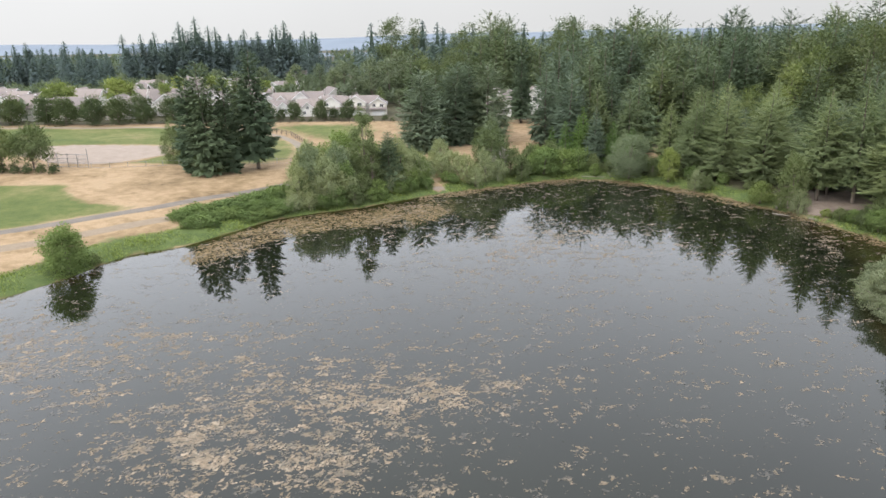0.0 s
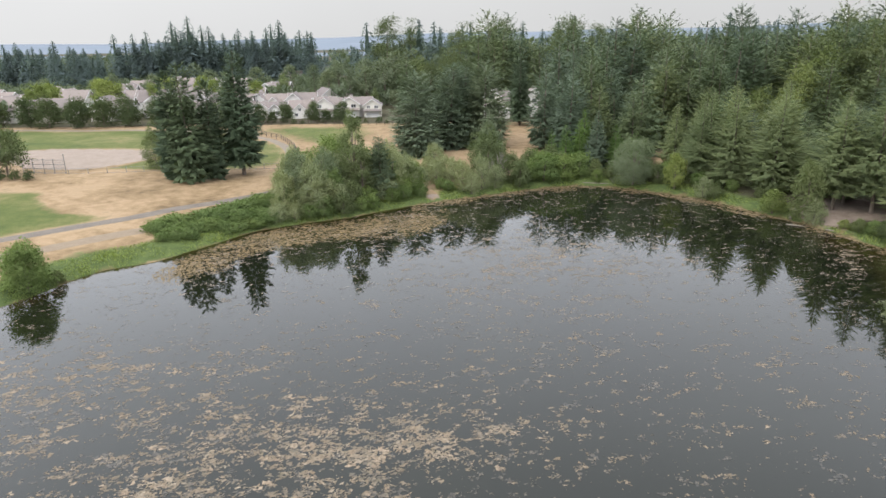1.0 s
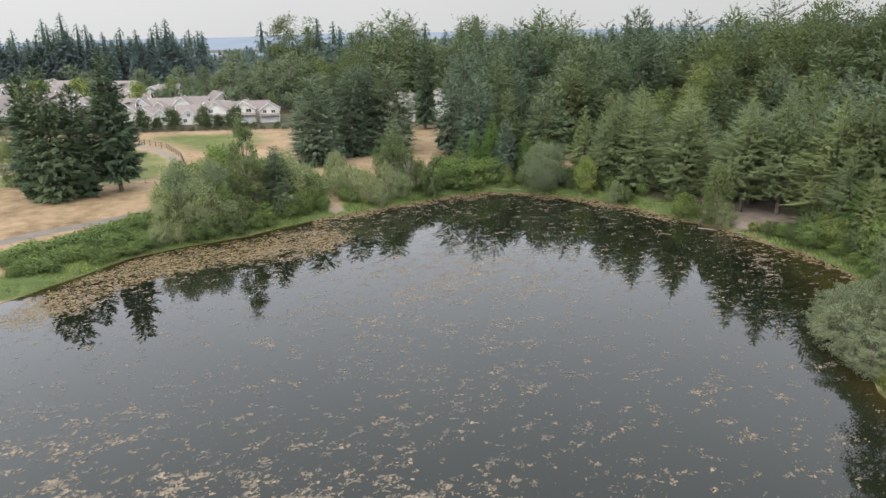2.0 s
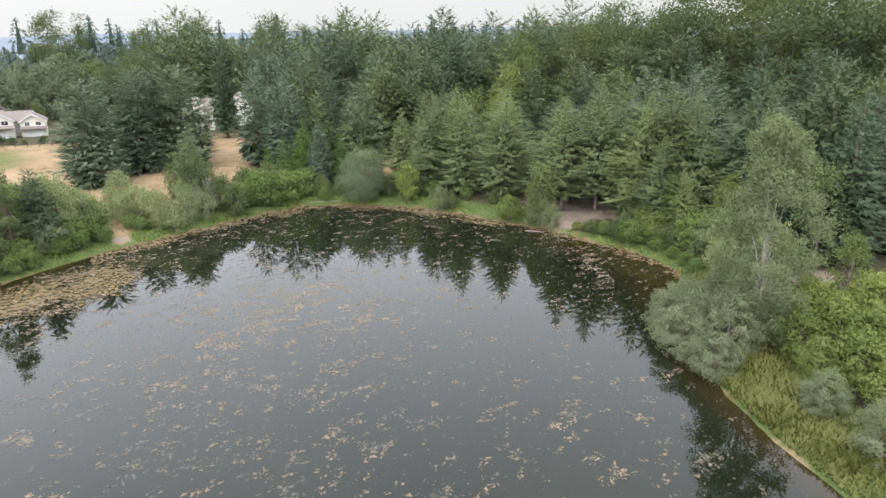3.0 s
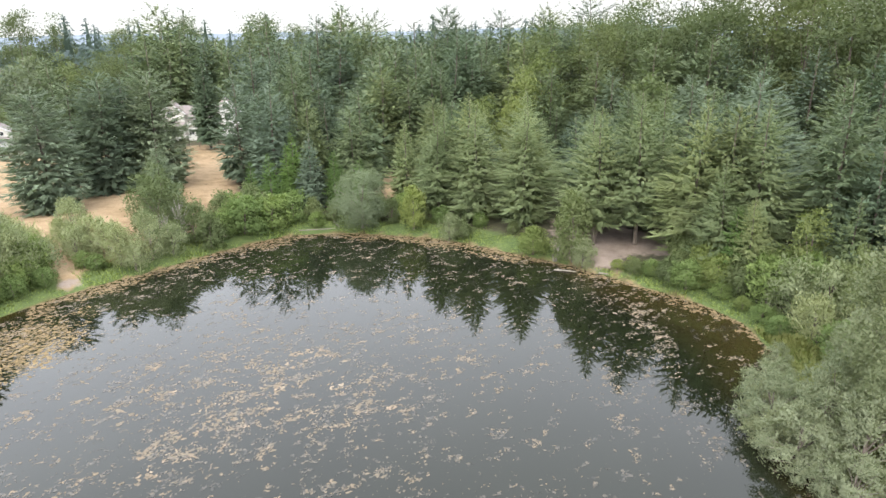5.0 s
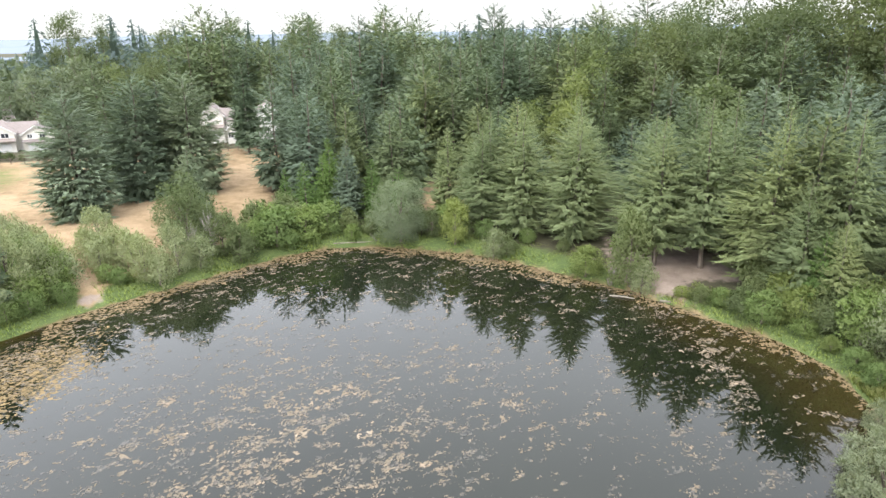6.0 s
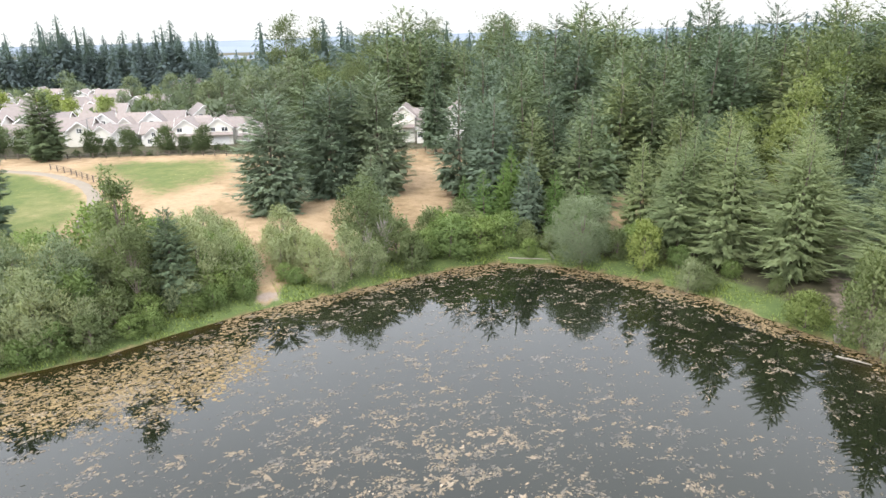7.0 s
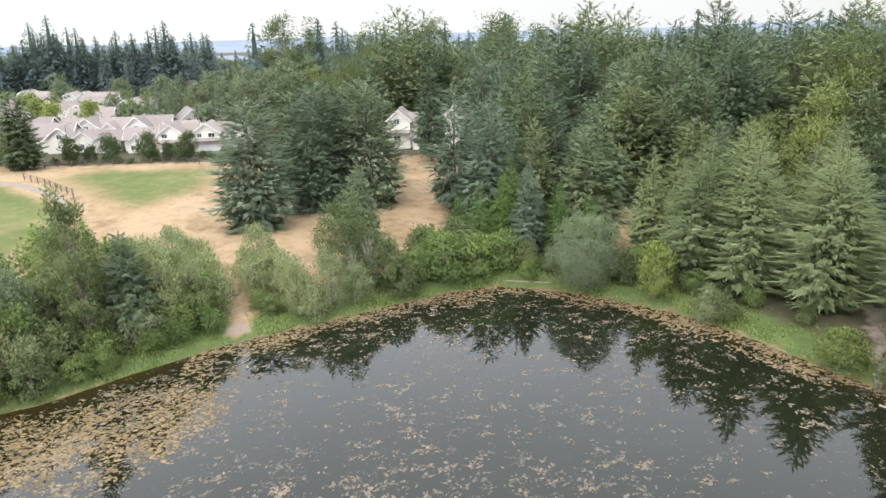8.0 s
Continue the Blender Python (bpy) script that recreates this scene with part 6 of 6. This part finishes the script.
def make_houses():
    w2 = ((0.0, -4.52, 3.0, 1.3, 1.0),)
    # the row behind the street trees, from east to west
    gable_house(-25.9, 202.5, 4, 6.6, 9, 4.7, 2.2, "two-storey cream house with taupe shingle roof", windows=((-1.5, -4.5, 4.1, 1.0, 1.0), (1.4, -4.5, 4.1, 1.5, 1.0)), wings=((3.0, 2.0, 9.0, 6.5, 4.3, 2.2, True),), doors=((0, -4.5, 4.6, 2.2),), skirt=(0, -4.5, 7, 1.6, 3.4), size=0.86)
    gable_house(-33.3, 203.0, 4, 6.4, 10, 4.6, 2.4, "two-storey cream house with taupe shingle roof", windows=((-1.6, -5.0, 4.2, 1.3, 1.0),), wings=((1.0, 2.6, 9.6, 6.0, 4.2, 2.3, True),), doors=((0.4, -5.0, 3.0, 2.2),), skirt=(0, -5.0, 6.6, 1.8, 3.2), size=0.82)
    gable_house(-40.5, 203.2, 4, 5.2, 10, 2.8, 2.2, "low cream house with broad taupe roof and gabled porch", wings=((1.0, 2.0, 10.5, 7.0, 3.2, 2.6, True),), windows=((0, -5.0, 3.2, 0.9, 1.0), (-1.2, -5.0, 1.4, 1.0, 1.1)), doors=(), size=0.82)
    gable_house(-47.8, 202.8, 4, 5.0, 9, 3.4, 2.0, "low cream house with two front gables and taupe roof", wings=((-5.4, 0.5, 5.6, 9, 3.9, 2.2, False), (-2.0, 2.4, 11.5, 7, 3.4, 2.4, True)), windows=((0.9, -4.5, 2.2, 1.0, 1.3), (-5.6, -4.0, 2.2, 0.9, 1.2)), size=0.76)
    gable_house(-56.6, 204.0, 4, 5.5, 9, 3.4, 2.1, "low cream house with front gable and taupe roof", wings=((-3.2, 1.5, 9, 7, 3.6, 2.3, True),), windows=((0.0, -4.5, 3.6, 1.0, 0.9),), size=1.0)
    gable_house(-68.5, 205.0, 4, 5.6, 9, 3.3, 2.0, "low cream house with front gable and taupe roof", wings=((-3.0, 1.5, 10, 7, 3.2, 2.3, True),), windows=((0, -4.5, 3.2, 1.0, 0.9),), size=0.85)
    # second row
    gable_house(-56.3, 216.2, 4, 5.6, 9, 4.2, 2.3, "pale house with front gable in the second row", wings=((-3.4, 2.5, 8, 6.5, 3.8, 2.3, True),), windows=((0, -4.5, 4.2, 0.9, 0.9),), size=0.94)
    gable_house(-51.2, 215.2, 4, 4.2, 8, 3.8, 1.8, "pale house with small front gable in the second row", wings=((1.2, 3, 9, 7, 3.8, 2.5, True),), windows=((0, -4.0, 3.6, 0.8, 0.8),), size=0.9)
    gable_house(-45.0, 215.6, 4, 5.4, 8, 4.2, 2.3, "pale house with front gable in the second row", wings=((2.4, 3, 9, 7, 3.6, 2.6, True),), windows=((0, -4.0, 4.0, 0.9, 0.9),), size=0.94)
    gable_house(-38.6, 215.0, 4, 4.6, 8, 3.4, 1.9, "low pale house with front gable in the second row", wings=((3.2, 2.5, 8, 6.5, 3.0, 2.1, True),), windows=((0, -4.0, 3.2, 0.9, 0.9),), size=0.88)
    gable_house(-37.5, 230, 24, 6, 10, 4.4, 2.4, "two-storey pale house in the second row", wings=((4, 1, 9, 7, 3.8, 2.2, True),), windows=((-1.2, -5.0, 4.0, 1.0, 1.0), (1.2, -5.0, 4.0, 1.0, 1.0)), size=0.95)
    gable_house(-19.3, 203.2, 4, 6.6, 9, 4.5, 2.1, "two-storey grey-white house with taupe roof", windows=((-1.5, -4.5, 3.9, 1.1, 1.0), (1.4, -4.5, 3.9, 1.3, 1.0)), doors=((0, -4.5, 4.6, 2.2),), skirt=(0, -4.5, 6.8, 1.6, 3.1), size=0.78)
    # the white house behind the dry field
    gable_house(16.2, 200.5, -6, 5.5, 10, 6.6, 2.3, "tall white two-storey house behind the dry field", wings=((5.5, 1.0, 7, 9, 5.4, 2.4, True), (5.4, -3.5, 4.0, 6, 3.4, 1.9, False)), windows=((-0.4, -5.0, 6.3, 1.2, 1.2), (-0.4, -5.0, 2.2, 1.6, 1.4), (4.2, -6.5, 2.0, 1.2, 1.3)), doors=(), skirt=(0, -5.0, 5.6, 1.8, 4.4), size=0.9)
    gable_house(28.5, 203.0, -6, 6, 10, 5.6, 2.4, "white house partly hidden by a fir", windows=((0, -5.0, 4.6, 1.3, 1.1), (-1.2, -5.0, 2.0, 1.3, 1.2)))
    # scattered houses of the estate to the west
    rng = random.Random(3)
    for gx, gy in HOUSE_SPOTS:
        w = rng.uniform(5.6, 7.2)
        gable_house(gx, gy, rng.choice((4, 4, 94, -86)) + rng.uniform(-6, 6), w, rng.uniform(8, 10), rng.uniform(3.4, 4.4), rng.uniform(1.8, 2.3), "pale estate house with taupe gable roof among trees",
                    wings=((w * 0.62, 1.0, 6, 7, 3.6, 2.2, rng.random() < 0.5),), windows=w2[:1] if rng.random() < 0.5 else (), size=1.08)
    # roofs glimpsed in the wood
    for x, y, t in ((42, 232, 20), (76, 180, 60), (-78, 349, 10), (165, 190, 40)):
        gable_house(x, y, t, 8, 11, 6.5, 3.0, "pale house hidden deep in the wood", wings=((6, 1, 8, 7, 6.0, 2.6, True),), size=0.85)


make_houses()

# ---- fences, backstop, poles, logs ----


def rail_fence(line, spacing, high, material, label, rails=(0.45, 0.9), thick=0.07):
    root = empty("fence")
    tagged(root, label, "fence", "fences")
    pts = []
    for (x0, y0), (x1, y1) in zip(line, line[1:]):
        n = max(1, round(math.hypot(x1 - x0, y1 - y0) / spacing))
        pts += [(x0 + (x1 - x0) * i / n, y0 + (y1 - y0) * i / n) for i in range(n)]
    pts.append(line[-1])
    bm = bmesh.new()
    box(bm, -thick, -thick, -0.4, thick, thick, high)
    post = bpy.data.meshes.new("post")
    bm.to_mesh(post)
    bm.free()
    post.materials.append(material)
    for x, y in pts:
        under(new("post", post), root).location = (x, y, ground_z(x, y))
    for (x0, y0), (x1, y1) in zip(pts, pts[1:]):
        for k in rails:
            a = Vector((x0, y0, ground_z(x0, y0) + high * k))
            b = Vector((x1, y1, ground_z(x1, y1) + high * k))
            v, f = rod_arrays([a, b], [thick * 0.55, thick * 0.55], 5)
            under(mesh_object("rail", v, f, material), root)
    return root


rail_fence([(-29.0, 134), (-28.6, 140), (-31.6, 150), (-36.8, 160.5), (-44.5, 167.8), (-50, 172)], 2.0, 1.15, M["fence"], "brown rail fence along the curving path", rails=(0.4, 0.7, 0.97))
rail_fence([(-64, 183.5), (-50, 184), (-35, 185), (-21, 183.8), (-12, 183.0)], 2.4, 1.1, M["fence"], "brown rail fence before the street trees")
rail_fence([(10, 185.5), (20, 186.0), (30, 186.5)], 2.0, 1.2, M["fence"], "weathered fence before the white house", rails=(0.3, 0.6, 0.95))
rail_fence([(-66.5, 122.5), (-57, 124.5), (-48, 126), (-38, 127.5), (-30, 128.5)], 3.2, 1.0, M["steel"], "low chain-link fence along the ball field", rails=(0.05, 0.95), thick=0.035)


def backstop():
    root = empty("backstop", pose(0, 0, 0))
    tagged(root, "dark steel ball field backstop and dugout frame", "backstop")
    line = [(-74.5, 122.4), (-72.6, 122.4), (-70.7, 122.4), (-68.9, 122.4), (-67.0, 122.6)]
    tops = (2.6, 2.7, 2.7, 2.7, 3.6)
    for (x, y), h in zip(line, tops):
        z = ground_z(x, y)
        v, f = rod_arrays([(x, y, z - 0.3), (x, y, z + h)], [0.06, 0.06], 6)
        under(mesh_object("post", v, f, M["steel"]), root)
    for k in (0.15, 0.9, 1.7, 2.5):
        for (x0, y0), (x1, y1) in zip(line, line[1:]):
            v, f = rod_arrays([(x0, y0, ground_z(x0, y0) + k), (x1, y1, ground_z(x1, y1) + k)], [0.04, 0.04], 5)
            under(mesh_object("rail", v, f, M["steel"]), root)
    for i in range(26):
        u = i / 26 * 4
        j = int(u)
        (x0, y0), (x1, y1) = line[j], line[j + 1]
        x, y = x0 + (x1 - x0) * (u - j), y0 + (y1 - y0) * (u - j)
        v, f = rod_arrays([(x, y, ground_z(x, y) + 0.15), (x, y, ground_z(x, y) + 2.5)], [0.015, 0.015], 4)
        under(mesh_object("mesh_wire", v, f, M["steel"]), root)


backstop()


def utility_pole(x, y, h):
    root = empty("utility_pole", pose(x, y, ground_z(x, y)))
    tagged(root, "slim dark lamp pole beside the houses", "lamp pole")
    v, f = rod_arrays([(0, 0, -0.3), (0, 0, h * 0.6), (0.1, 0, h)], [0.11, 0.09, 0.06], 8)
    under(mesh_object("pole", v, f, M["pole"]), root)
    v, f = rod_arrays([(0.1, 0, h - 0.1), (0.8, 0, h + 0.15), (1.5, 0, h + 0.2)], [0.05, 0.04, 0.08], 6)
    under(mesh_object("lamp_arm", v, f, M["pole"]), root)


utility_pole(-49.5, 188.5, 7.5)


def log(points, radii, label, name="fallen_log", lift=0.12):
    v, f = rod_arrays([(x, y, z + lift) for x, y, z in points], radii, 9)
    n = len(v)
    caps = [list(range(9))[::-1], list(range(n - 9, n))]
    ob = mesh_object(name, v, [tuple(q) for q in f] + caps, M["driftwood"])
    return tagged(ob, label, "log", "driftwood")


log([(26.4, 121.9, 0.25), (28.9, 121.4, 0.22), (31.6, 120.7, 0.2)], [0.07, 0.085, 0.06], "long pale bleached log lying at the waterline")
log([(32.2, 120.2, -0.05), (31.7, 121.0, 0.5), (31.3, 121.7, 1.1)], [0.07, 0.06, 0.04], "pale broken branch leaning on the bank", "driftwood_branch")
log([(49.2, 93.9, -0.05), (50.1, 92.9, 0.05), (50.9, 92.0, 0.05)], [0.10, 0.09, 0.05], "bleached branch floating by the beach", "driftwood_branch", 0.06)
log([(52.9, 90.6, 0.05), (53.6, 89.8, 0.1)], [0.11, 0.08], "short pale log end on the beach", "driftwood_branch", 0.06)


def landing_steps():
    for i, (x, y, w) in enumerate(((51.3, 97.0, 1.9), (52.0, 97.5, 2.0), (52.7, 98.0, 2.0))):
        bm = bmesh.new()
        box(bm, -w / 2, -0.22, -0.25, w / 2, 0.22, 0.16)
        bmesh.ops.bevel(bm, geom=bm.edges[:], offset=0.03, segments=1, affect="EDGES")
        ob = part("timber_step", bm, M["driftwood"], None)
        ob.matrix_world = pose(x, y, ground_z(x, y) + 0.05 + 0.03 * i, 0, 0, 62)
        tagged(ob, "pale weathered timber step at the landing", "step", "landing steps")


landing_steps()

# low plants and hedges in the strip between the fence and the houses
def strip_plants():
    random.seed(31)
    for i in range(16):
        x = -58 + 3.0 * i + random.uniform(-0.9, 0.9)
        k = random.uniform(0.28, 0.55)
        HEDGE.set(x, 186.5 + random.uniform(-1.2, 3.5), k * 1.2, k, sink=0.05, label="low garden shrub beside the field fence")


strip_plants()
